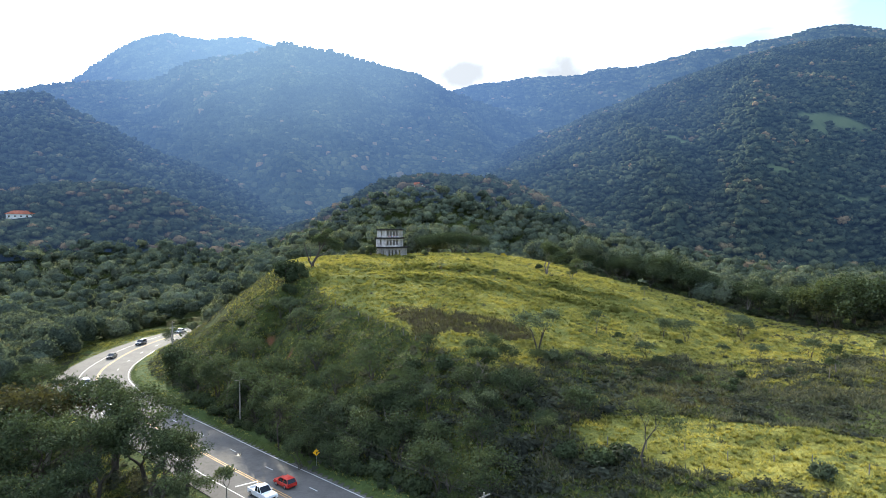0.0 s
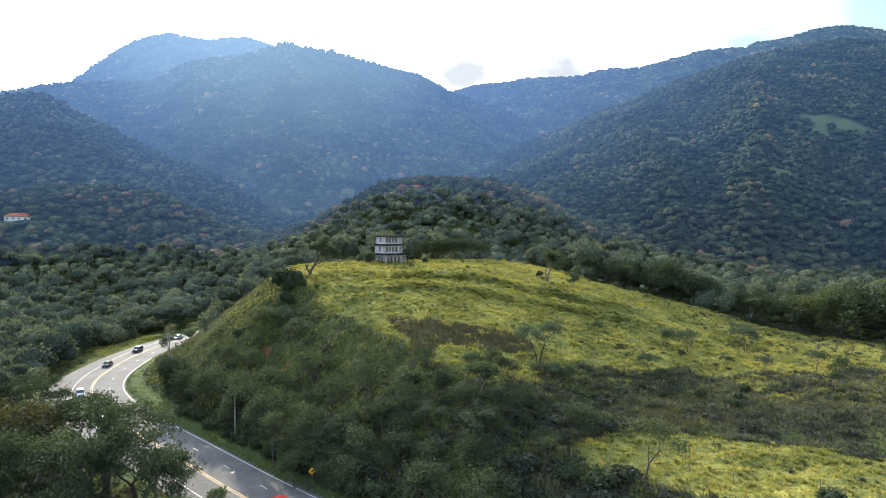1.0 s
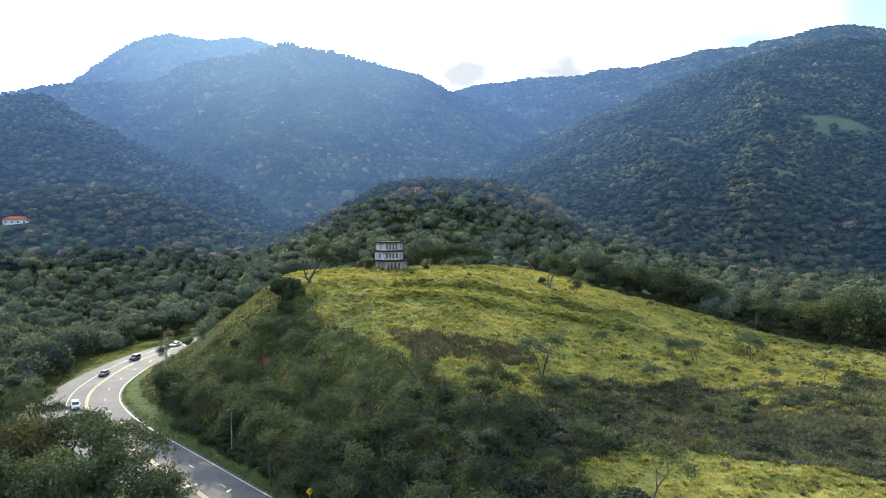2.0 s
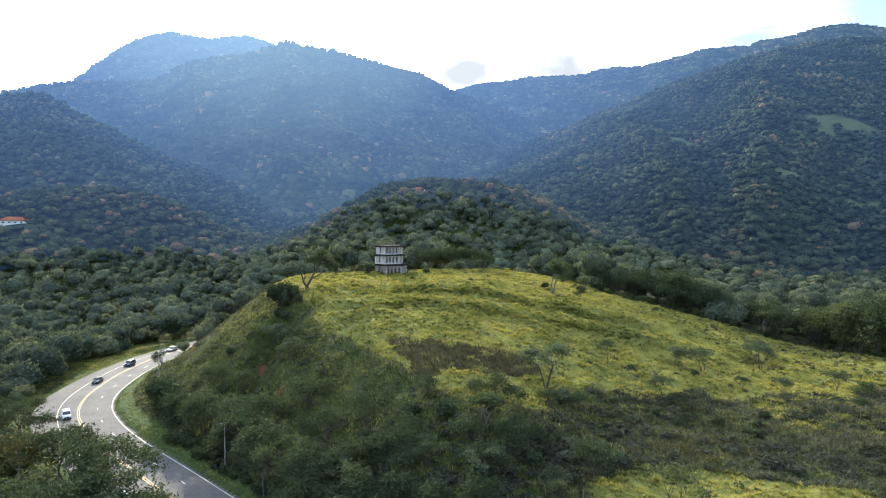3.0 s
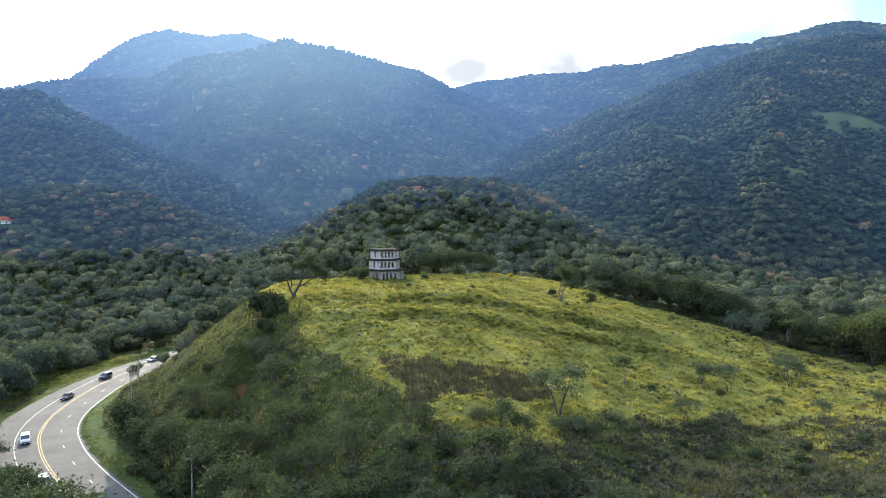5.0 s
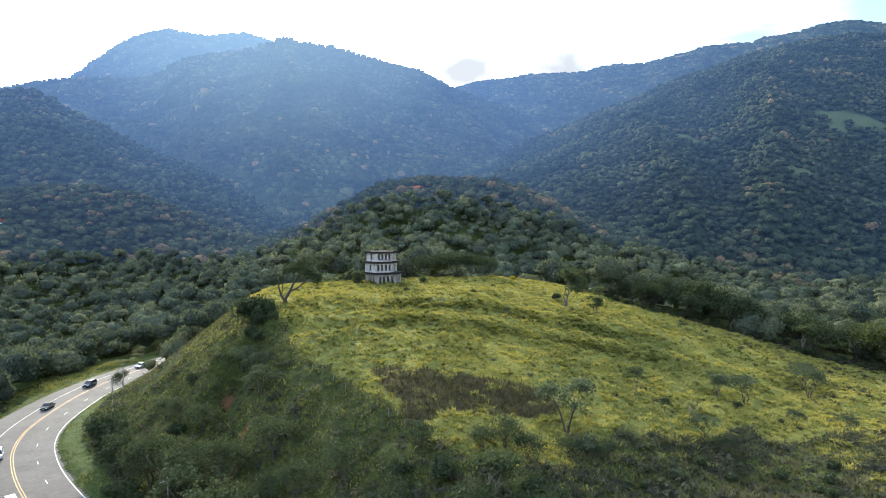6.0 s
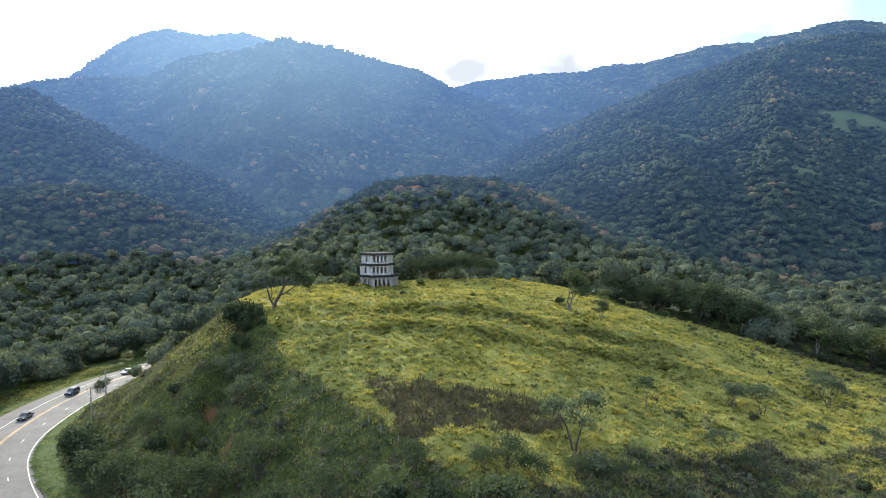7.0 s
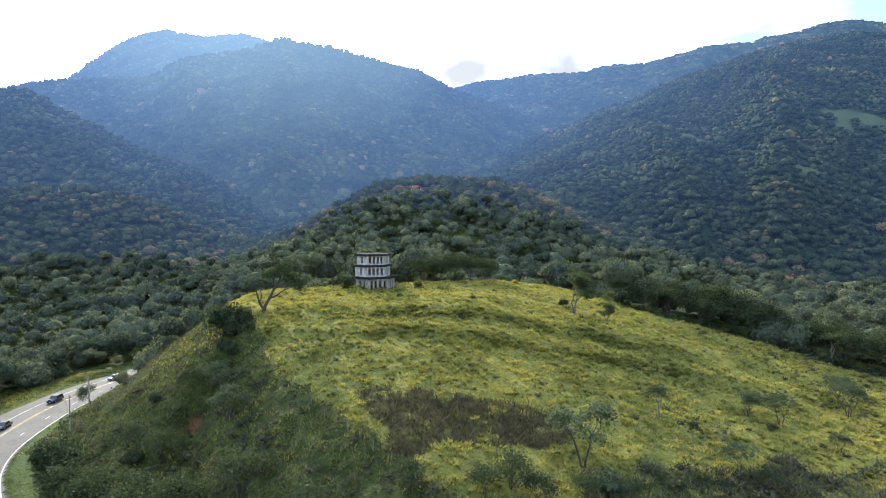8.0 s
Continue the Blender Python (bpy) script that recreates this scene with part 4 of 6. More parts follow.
# far woods whose surface glows to stand for haze
MAT_HAZED_WOODS = canopy_material("woods_with_haze_glow")
for k, r0, r1, grow, step, cell, protos, lab in (
        (0, 1900, 3750, 0.012, 0.35, 20, PROTOS_FARTHEST, "pale blue hazy far mountain ridge with woods"),
        (1, 1300, 3150, 0.012, 0.35, 16, PROTOS_FARTHEST, "hazy blue wooded mountain range in the distance"),
        (2, 560, 2200, 0.012, 0.35, 11.5, PROTOS_FARTHEST, "large hazy blue wooded mountain with a peaked summit"),
        (3, 430, 1800, 0.010, 0.35, 7.0, PROTOS_FAR, "high wooded mountain side with small green clearings"),
        (4, NEAR_REACH, 1280, 0.010, 0.35, 8.2, PROTOS_FAR, "wooded mountain spur in painted blue haze"),
        (5, NEAR_REACH, 620, 0.010, 0.35, 6.2, PROTOS_MID, "rounded wooded hill with a house beyond the highway"),
        (6, NEAR_REACH, 640, 0.010, 0.35, 6.2, PROTOS_MID, "rounded wooded hill behind the pasture")):
    V, F, M = canopy_sheet(k, r0, r1, grow, step)
    cx, cy = rings(g, r0, r1, cell)
    ok = range_of(cx, cy, k) & (meadow_mask(cx, cy) < 0.4)
    for hx, hy, hr in HOUSE_SPOTS:       # gardens round the houses
        ok &= np.hypot(cx - hx, cy - hy + 4) > hr
    cx, cy = cx[ok], cy[ok]
    c_rad = cell * np.clip(g.lognormal(-0.46, 0.26, len(cx)), 0.4, 1.15)
    c_hgt = c_rad * g.uniform(0.8, 1.15, len(cx)) * (0.36 if k < 2 else 0.45 if k == 2 else 1.0)
    c_pos = np.stack([cx, cy, land(cx, cy, False) + 2.5 + g.uniform(0.0, 5.0 if k > 2 else 1.5, len(cx))], 1)
    c_tone = np.clip((0.66 if k > 4 else 0.38) + 0.30 * fbm(cx / 60, cy / 60, 83, 2) + g.normal(0, 0.24, len(cx)), 0, 1)
    close = np.hypot(cx - WOOD_EYE[0], cy - WOOD_EYE[1]) < 640
    sets = [many(q, c_pos[m], c_rad[m], c_hgt[m], c_tone[m], g) for q, m in ((PROTOS_MID, close), (protos, ~close)) if m.any()]
    W, T = np.concatenate([q[0] for q in sets]), np.concatenate([q[2] for q in sets])
    H = np.concatenate([sets[0][1]] + [q[1] + len(sets[0][0]) for q in sets[1:]])
    me = mesh_from("backdrop", np.concatenate([V, W]), np.concatenate([F, H + len(V)]), [MAT_HAZED_WOODS], True,
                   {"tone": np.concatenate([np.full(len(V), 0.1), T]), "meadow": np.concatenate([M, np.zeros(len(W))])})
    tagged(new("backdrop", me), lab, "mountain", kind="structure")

# the woods in the valley and on the two near hills
claimed = lambda x, y: np.any([range_of(x, y, k) for k in range(len(RANGES))], axis=0)
for r0, r1, cell, protos in ((60, 270, 5.6, PROTOS_NEAR), (270, NEAR_REACH + 4, 5.6, PROTOS_MID), (NEAR_REACH + 4, 700, 6.0, PROTOS_MID)):
    wx, wy = rings(g, r0, r1, cell)
    rr = np.hypot(wx - WOOD_EYE[0], wy - WOOD_EYE[1])
    keep = wooded(wx, wy) & ((rr > 150) | (wx > 0) | (wy > -20)) & (meadow_mask(wx, wy) < 0.4)
    if r0 > NEAR_REACH:         # the valley floors between the ranges
        keep &= ~claimed(wx, wy) & (wx > 110) & (land(wx, wy, False) < 40)
    for hx, hy, hr in HOUSE_SPOTS:       # gardens round the houses
        keep &= np.hypot(wx - hx, wy - hy + 4) > hr
    wx, wy = wx[keep], wy[keep]
    w_rad = np.clip(g.lognormal(1.20, 0.40, len(wx)), 1.5, 7.5)
    edge_gap = road_offset(wx, wy)[0] - 9.5
    w_rad = np.where(edge_gap < 14, np.minimum(w_rad, np.clip(0.55 * edge_gap, 1.5, 8)), w_rad)
    w_top = (6.0 + 7.5 * g.uniform(size=len(wx)) + 2.0 * fbm(wx / 40, wy / 40, 81, 2)) * np.clip(w_rad / 3.4, 0.4, 1)
    w_hgt = w_rad * g.uniform(0.9, 1.35, len(wx))
    w_tone = np.clip(0.40 + 0.35 * fbm(wx / 30, wy / 30, 85, 2) + g.normal(0, 0.24, len(wx)), 0, 1)
    w_pos = np.stack([wx, wy, land(wx, wy, False) + np.maximum(w_top - w_hgt * 0.7, w_hgt * 0.3)], 1)
    W, H, T = many(protos, w_pos, w_rad, w_hgt, w_tone, g)
    ob = new("woods", mesh_from("woods", W, H, [MAT_LEAF_WOODS], True, {"tone": T}))
    tagged(ob, "dense green rainforest in the valley below the hill", "forest", kind="stuff")

# ---- the ruined tower ----


def hexagon(side, turn, cx, cy):
    return [(cx + side * math.cos(radians(turn + 60 * i)), cy + side * math.sin(radians(turn + 60 * i))) for i in range(6)]


def facet_wall(bm, p0, p1, thick, z0, z1, openings):
    """A straight wall from p0 to p1 with see-through openings (from, to, sill, head), in metres along it."""
    a, b = Vector((*p0, 0)), Vector((*p1, 0))
    u = (b - a).normalized(); nrm = Vector((u.y, -u.x, 0))
    ln = (b - a).length

    def block(s0, s1, za, zb):
        g2 = bmesh.ops.create_cube(bm, size=1.0)["verts"]
        for v in g2:
            s = s0 + (v.co.x + 0.5) * (s1 - s0)
            q = a + u * s - nrm * (thick * (v.co.y + 0.5))
            v.co = Vector((q.x, q.y, za + (v.co.z + 0.5) * (zb - za)))
    s = 0.0
    for o0, o1, sill, head in sorted(openings):
        block(s, o0, z0, z1)
        if sill > 0.01:
            block(o0, o1, z0, z0 + sill)
        block(o0, o1, z0 + head, z1)
        s = o1
    block(s, ln, z0, z1)


def ring(bm, pts, z0, z1):
    """A solid prism over a polygon."""
    lo = [bm.verts.new((x, y, z0)) for x, y in pts]; hi = [bm.verts.new((x, y, z1)) for x, y in pts]
    bm.faces.new(hi); bm.faces.new(lo[::-1])
    for i in range(len(pts)):
        j = (i + 1) % len(pts)
        bm.faces.new((lo[i], lo[j], hi[j], hi[i]))


def tower():
    t = tagged(new("ruined_tower"), "abandoned three-storey grey concrete hexagonal tower on the hilltop", "building")
    turn = 15.0
    floors = ((5.35, 0.65, -0.3, 3.0, MAT_LOWER), (4.75, 0.0, 3.35, 6.15, MAT_UPPER), (4.45, 0.1, 6.5, 9.05, MAT_UPPER))
    cy = 4.3
    for k, (side, cx, z0, z1, mt) in enumerate(floors):
        pts = hexagon(side, turn, cx, cy)
        # wall faces: front is the one whose middle lies nearest the camera side
        for i in range(6):
            p0, p1 = pts[i], pts[(i + 1) % 6]
            ln = side
            my = (p0[1] + p1[1]) / 2
            if k == 0:
                slots = ((0.10, 0.21), (0.30, 0.41), (0.52, 0.63), (0.76, 0.87)) if i == 4 else ((0.30, 0.44), (0.60, 0.72))
                op = [(a * ln, b * ln, 0.35 + 0.25 * (i != 4), 2.55) for a, b in slots]
            else:
                slots = ((0.09, 0.225), (0.32, 0.455), (0.55, 0.685), (0.78, 0.91)) if i == 4 else ((0.41, 0.57),)
                op = [(a * ln, b * ln, 0.50, 2.22) for a, b in slots]
            bm = bmesh.new()
            facet_wall(bm, p0, p1, 0.25, z0, z1, op)
            part("wall", bm, mt, t)
        slab = bmesh.new()
        over = 0.48 if k < 2 else 0.40
        ring(slab, hexagon(side + over, turn, cx, cy), z1 - 0.20, z1 + 0.345)
        part("roof_slab" if k == 2 else "floor_slab", slab, MAT_SLAB, t, "black mould-stained concrete slab")
        if k:
            # added backing wall that blocks the view through, so upper windows read dark
            inner = bmesh.new()
            box(inner, cx - side * 0.7, cx + side * 0.7, cy - 0.9, cy - 0.75, z0 + 0.002, z1 - 0.205)
            part("window_backing", inner, MAT_LOWER, t, "added bare wall inside that keeps the upper windows dark")
    # painted scrawl under the top windows, as plain strokes
    pts = hexagon(4.45, turn, 0.1, cy)
    a, b = Vector((*pts[4], 0)), Vector((*pts[5], 0))
    u = (b - a).normalized(); nrm = Vector((u.y, -u.x, 0))
    g3 = random.Random(4)
    s = 0.9
    while s < 3.9:
        w = g3.uniform(0.10, 0.28)
        bm = bmesh.new()
        gv = bmesh.ops.create_cube(bm, size=1.0)["verts"]
        zc, hh = 6.5 + g3.uniform(0.30, 0.55), g3.uniform(0.25, 0.6)
        for v in gv:
            q = a + u * (s + w * (v.co.x + 0.5)) + nrm * (0.006 + 0.005 * v.co.y)
            v.co = Vector((q.x, q.y, zc + hh * v.co.z))
        part("paint_stroke", bm, MAT_GRAFFITI[g3.choice((0, 0, 1, 2))], t, "faded paint stroke on the wall")
        s += w + g3.uniform(0.12, 0.3)
    return t


tower()

# ---- scrub and grass ----
g = np.random.default_rng(21)


n_try = 7400
bx, by = g.uniform(-110, 165, int(n_try * 2.5)), g.uniform(-150, 14, int(n_try * 2.5))
bd, bs, bk = road_offset(bx, by)
bf, bv, bw, be = cover(bx, by)
clump = fbm(bx / 6, by / 6, 101, 3)
dens = np.where(bf > 0.5, 0.02, 0.22 + 0.9 * np.clip(clump + 0.3, 0, 1))
dens = np.where((bf > 0.5) & (bx > 44), 0.04 + 0.08 * (clump > 0.4), dens)

dens = np.where((bf <= 0.5) & (bx > 38) & (by < -68), dens * 1.1, dens)
dens = np.where((bf > 0.5) & (bx > 92) & (by > -62), 0.10 + 0.7 * (clump > -0.1) * np.clip((bx - 92) / 30, 0, 1), dens)
outer = (bs <= 0) & (bd - OUTER_W[bk] > 3 + 8 * (by > -12)) & (bd - OUTER_W[bk] < 26)
keep = ((bs > 0) & (bd - INNER_W > 4.5 - 2.2 * (by < -82)) | outer) & (g.uniform(size=len(bx)) < dens) & (be < 0.3) & (by < 20 + 0.2 * bx)
bx, by, bf, bd, clump = bx[keep], by[keep], bf[keep], bd[keep], clump[keep]
# low and wiry on the steep bank, tall at its foot and on the south slope
foot = np.clip(1 - (bd - INNER_W - 6) / 12, 0, 1)
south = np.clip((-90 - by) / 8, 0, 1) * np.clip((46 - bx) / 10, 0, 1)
size = np.clip(g.lognormal(-0.72, 0.42, len(bx)), 0.22, 1.6) * (1 + 1.1 * np.maximum(foot * 0.7, south) * g.uniform(0.2, 1.2, len(bx)))
size = np.where(bf > 0.5, 0.25 + 0.35 * g.uniform(size=len(bx)), size)
bz = land(bx, by)
protos_scrub = [crown_proto(np.random.default_rng(200 + i), 96, 0.135, 0.8, 0.5, 0.46, -0.2, 0.56, 1, 0.9, 3) for i in range(9)]
in_belt = (bx > 36) & (by > -120) & (by < -60)
# tone carries the ravine's shade and dark-leaved shrubs, the spur's sun and dry growth
shaded_ravine = np.exp(-((bx + 23) / 6.0) ** 2) * (by < -36)
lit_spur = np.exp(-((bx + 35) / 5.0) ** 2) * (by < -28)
# south slope and belt: their shade and dark bushes both go into the tone
tone = np.clip(0.44 - 0.42 * np.maximum(south, in_belt) - 0.26 * shaded_ravine + 0.26 * lit_spur + 0.4 * fbm(bx / 10, by / 10, 91, 3) + g.normal(0, 0.26, len(bx)), 0, 1)
size = np.where((bf <= 0.5) & (bx > 42), np.clip(size * 1.25, 0.4, 1.5), size)
size = np.where((bf <= 0.5) & (bx < 16) & (by > -88), size * 0.72, size)
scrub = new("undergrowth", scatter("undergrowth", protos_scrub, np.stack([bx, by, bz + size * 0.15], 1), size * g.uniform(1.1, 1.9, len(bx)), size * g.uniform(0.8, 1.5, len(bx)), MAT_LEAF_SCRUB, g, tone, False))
tagged(scrub, "tangled green scrub and climbers covering the steep hill slope", "undergrowth", kind="stuff")


# creepers: a loose carpet of leaves that follows the slope
cx, cy = g.uniform(-68, 40, 150000), g.uniform(-140, 4, 150000)
cf, cv, cw, ce = cover(cx, cy)
cd, cs, ck = road_offset(cx, cy)
ok = (cf < 0.5) & (cs > 0) & (cd - INNER_W > 4.0) & (ce < 0.4) & (cy < 10 + 0.2 * cx) & (cy > -150 + 0.0 * cx)
cx, cy = cx[ok], cy[ok]
lump = 0.40 * fbm(cx / 1.3, cy / 1.3, 131, 2)
cc = np.stack([cx, cy, land(cx, cy) + 0.15 + np.clip(lump, -0.1, 1) + g.uniform(0, 0.25, len(cx))], 1)
k = len(cx)
nn = g.normal(0, 0.55, (k, 3)) + np.array((-0.25, -0.25, 0.9)); nn /= np.linalg.norm(nn, axis=1)[:, None]
ca = np.cross(nn, g.normal(size=(k, 3))); ca /= np.linalg.norm(ca, axis=1)[:, None]
cb = np.cross(nn, ca)
ls = g.uniform(0.09, 0.24, k)[:, None]
quad = np.stack([cc - ca * ls, cc - cb * ls * 0.6 + nn * ls * 0.15, cc + ca * ls, cc + cb * ls * 0.6 + nn * ls * 0.15], 1).reshape(-1, 3)
# leaves darkened for the ravine's shade, lightened for the sunlit spur
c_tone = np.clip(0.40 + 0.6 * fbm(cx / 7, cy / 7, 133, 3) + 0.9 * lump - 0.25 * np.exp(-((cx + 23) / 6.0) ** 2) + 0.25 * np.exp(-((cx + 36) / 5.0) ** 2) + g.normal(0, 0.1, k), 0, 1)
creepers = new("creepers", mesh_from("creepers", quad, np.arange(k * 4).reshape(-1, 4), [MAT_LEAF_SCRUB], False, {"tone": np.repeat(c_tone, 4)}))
tagged(creepers, "carpet of leafy creepers and low plants on the bank", "undergrowth", kind="stuff")


def tufts(name, x, y, z, hgt, wid, mat, tone, blades, g, close=1.0):
    """Bent grass blades in tufts, as one mesh of thin leaves."""
    n = len(x)
    V, F = [], []
    for b in range(blades):
        a = g.uniform(0, 2 * np.pi, n); lean = g.uniform(0.3, 1.5, n) * hgt
        ox, oy = g.normal(0, 0.32, n) * wid * close, g.normal(0, 0.32, n) * wid * close
        c, s = np.cos(a), np.sin(a)
        w = wid * g.uniform(0.6, 1.3, n)
        base = np.stack([x + ox, y + oy, z - 0.05], 1)
        side = np.stack([-s * w, c * w, 0 * w], 1)
        tip = base + np.stack([c * lean, s * lean, hgt * g.uniform(0.75, 1.1, n)], 1)
        V.append(np.stack([base - side, base + side, tip], 1).reshape(-1, 3))
        F.append(((b * n + np.arange(n)) * 3)[:, None] + np.arange(3)[None, :])
    return mesh_from(name, np.concatenate(V), np.concatenate(F), [mat], False, {"tone": np.tile(np.repeat(tone, 3), blades)})


tx, ty = jitter_grid(g, -42, 125, -135, 48, 0.50, 1.0)
ux, uy = jitter_grid(g, 125, 190, -80, 45, 0.85, 1.0)
tx, ty = np.concatenate([tx, ux]), np.concatenate([ty, uy])
tf, tv, tw, te = cover(tx, ty)
keep = ((tf > 0.35) & (tw < 0.5)) & (g.uniform(size=len(tx)) < 0.9) & (ty < 24 + 0.42 * tx)
tx, ty = tx[keep], ty[keep]


def yellow_drift(x, y):
    """Where the pasture has yellowed: by the weed patch, on the east slope and on the lower field."""
    out = 0.0
    for px, py, rx, ry in ((18, -87, 14, 5), (86, -38, 11, 9), (33, -50, 14, 5), (100, -60, 12, 8), (66, -122, 48, 19), (-2, -14, 14, 6)):
        out = np.maximum(out, np.exp(-((x - px) / rx) ** 2 - ((y - py) / ry) ** 2))
    return out


patch = fbm(tx / 5.5, ty / 5.5, 95, 3)
tyb = ty - 0.05 * (tx - 15)
bank = np.maximum(np.clip(1.25 - np.abs(tyb + 28.2) / 2.8, 0, 1), np.clip(1.25 - np.abs(tyb + 40) / 2.2, 0, 1)) * np.clip((tx + 6) / 8, 0, 1) * np.clip((75 - tx) / 20, 0, 1)
tone = np.clip(0.5 + 0.34 * patch + 0.30 * fbm(tx / 20, ty / 13, 97, 2) + 0.35 * yellow_drift(tx, ty) - 0.4 * bank + g.normal(0, 0.06, len(tx)), 0, 0.9)
clumps = fbm(tx / 1.5, ty / 1.0, 99, 2)
tone = np.clip(tone + 0.30 * clumps, 0, 0.85)
hgt = np.clip(0.30 - 0.10 * patch + 0.28 * bank + 0.36 * clumps + g.normal(0, 0.05, len(tx)), 0.08, 0.85)
tz = land(tx, ty)
grass = new("grass", tufts("grass", tx, ty, tz, hgt, 0.12 + 0.0 * tx, MAT_GRASS, tone, 5, g, 2.2))
tagged(grass, "yellow-green pasture grass in uneven growth", "grass", kind="stuff")
# round tussocks, taller and greener in drifts and on the banks
pick = g.uniform(size=len(tx)) < np.clip(0.11 - 0.06 * patch + 0.2 * bank, 0.03, 0.4)
mx, my = tx[pick], ty[pick]
big = np.clip(0.46 - 0.10 * patch[pick] + 0.25 * bank[pick] + g.normal(0, 0.14, len(mx)), 0.22, 1.1)
tussocks = new("tussocks", tufts("tussocks", mx, my, tz[pick], big, 0.17 * big / 0.5, MAT_GRASS, np.clip(tone[pick] - 0.20 + g.normal(0, 0.14, len(mx)), 0, 0.8), 15, g, 0.9))
tagged(tussocks, "rounded grass tussocks scattered over the pasture", "grass", kind="stuff")

sx, sy = g.uniform(-108, 60, 90000), g.uniform(-140, 40, 90000)
sf, sv, sw, se = cover(sx, sy)
sd, ss, sk = road_offset(sx, sy)
ok = (sf < 0.4) & ((ss > 0) & (sd - INNER_W > 0.6) | (ss <= 0) & (sd - OUTER_W[sk] > 0.5) & (sd < 26)) & (se < 0.3) & (fbm(sx / 8, sy / 8, 111, 3) > -0.55)
sx, sy, sv = sx[ok], sy[ok], sv[ok]
# paler tone stands for drier grass and for sunlight on the spur
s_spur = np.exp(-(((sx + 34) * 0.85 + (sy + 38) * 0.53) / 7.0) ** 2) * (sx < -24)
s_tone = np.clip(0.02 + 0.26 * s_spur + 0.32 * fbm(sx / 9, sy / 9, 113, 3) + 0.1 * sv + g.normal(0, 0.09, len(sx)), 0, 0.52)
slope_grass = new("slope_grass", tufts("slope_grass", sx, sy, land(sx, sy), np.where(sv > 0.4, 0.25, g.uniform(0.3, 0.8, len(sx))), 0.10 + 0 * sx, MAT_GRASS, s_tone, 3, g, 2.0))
tagged(slope_grass, "coarse green grass between the bushes on the slope", "grass", kind="stuff")

vx, vy = jitter_grid(g, 0, 40, -88, -60, 0.5, 1.0)
vf, vv, vw, ve = cover(vx, vy)
vx, vy = vx[vw > 0.4], vy[vw > 0.4]
rough_x, rough_y = jitter_grid(g, 28, 120, -126, -58, 0.62, 1.0)
ok = cover(rough_x, rough_y)[0] < 0.55
rough_x, rough_y = rough_x[ok], rough_y[ok]
lush = fbm(rough_x / 6, rough_y / 5, 141, 3)
brown = np.clip(1.2 - np.minimum(np.hypot((rough_x - 65) / 14, (rough_y + 82) / 7), np.hypot((rough_x - 62) / 12, (rough_y + 96) / 6)) + 0.3 * lush, 0, 1) > g.uniform(0.1, 0.9, len(rough_x))
for sel, mat, base, nm, lab in ((~brown, MAT_LEAF_SCRUB, 0.66, "rough_grass", "tall dark rough grass in the belt across the pasture"), (brown, MAT_WEED, 0.6, "dry_weeds", "tall dry brownish weeds in the scrubby belt")):
    ob = new(nm, tufts(nm, rough_x[sel], rough_y[sel], land(rough_x[sel], rough_y[sel]), np.clip(0.7 + 0.5 * lush[sel] + g.normal(0, 0.15, int(sel.sum())), 0.3, 1.5), 0.13 + 0 * rough_x[sel], mat,
                      np.clip(base + 0.22 * lush[sel] + g.normal(0, 0.08, int(sel.sum())), 0, 0.9), 4, g, 1.5))
    tagged(ob, lab, "grass", kind="stuff")
weeds = new("brown_weeds", tufts("brown_weeds", vx, vy, land(vx, vy), g.uniform(0.5, 1.2, len(vx)), 0.10 + 0 * vx, MAT_WEED, g.uniform(0, 1, len(vx)), 2, g))
tagged(weeds, "patch of dry reddish-brown weeds in the pasture", "weeds", kind="stuff")

# ---- trees ----


def tube(V, F, pts, radii, sides=6):
    """Appends a bent tapered limb."""
    pts = np.array(pts, float)
    n0 = sum(len(v) for v in V)
    ring_pts = []
    for i, p in enumerate(pts):
        d = pts[min(i + 1, len(pts) - 1)] - pts[max(i - 1, 0)]
        d /= np.linalg.norm(d) + 1e-9
        a = np.cross(d, (0.3, 0.9, 0.2)); a /= np.linalg.norm(a); b = np.cross(d, a)
        ang = np.arange(sides) * 2 * np.pi / sides
        ring_pts.append(p + radii[i] * (np.cos(ang)[:, None] * a + np.sin(ang)[:, None] * b))
    V.append(np.concatenate(ring_pts))
    f = []
    for i in range(len(pts) - 1):
        for j in range(sides):
            k = (j + 1) % sides
            f.append((n0 + i * sides + j, n0 + i * sides + k, n0 + (i + 1) * sides + k, n0 + (i + 1) * sides + j))
    F.append(np.array(f))


def grow_limb(V, F, tips, g, start, direction, length, radius, depth, bend, spread, up):
    """A limb that bends, tapers and forks."""
    d = np.array(direction, float); d /= np.linalg.norm(d)
    p = np.array(start, float)
    pts, rad = [p.copy()], [radius]
    n = 4
    for i in range(n):
        d = d + g.normal(0, bend, 3) + np.array((0, 0, up))
        d /= np.linalg.norm(d)
        p = p + d * length / n
        pts.append(p.copy()); rad.append(radius * (1 - 0.45 * (i + 1) / n))
    tube(V, F, pts, rad, 6 if depth > 1 else 4 if depth else 3)
    if depth == 0:
        tips.append(p)
        return
    for q in range(int(g.integers(2, 4))):
        side = g.normal(size=3); side -= d * (side @ d); side /= np.linalg.norm(side)
        nd = d + spread * side
        k = n if q < 2 else n - 1
        grow_limb(V, F, tips, g, pts[k], nd, length * g.uniform(0.6, 0.82), rad[k] * 0.72, depth - 1, bend, spread, up)


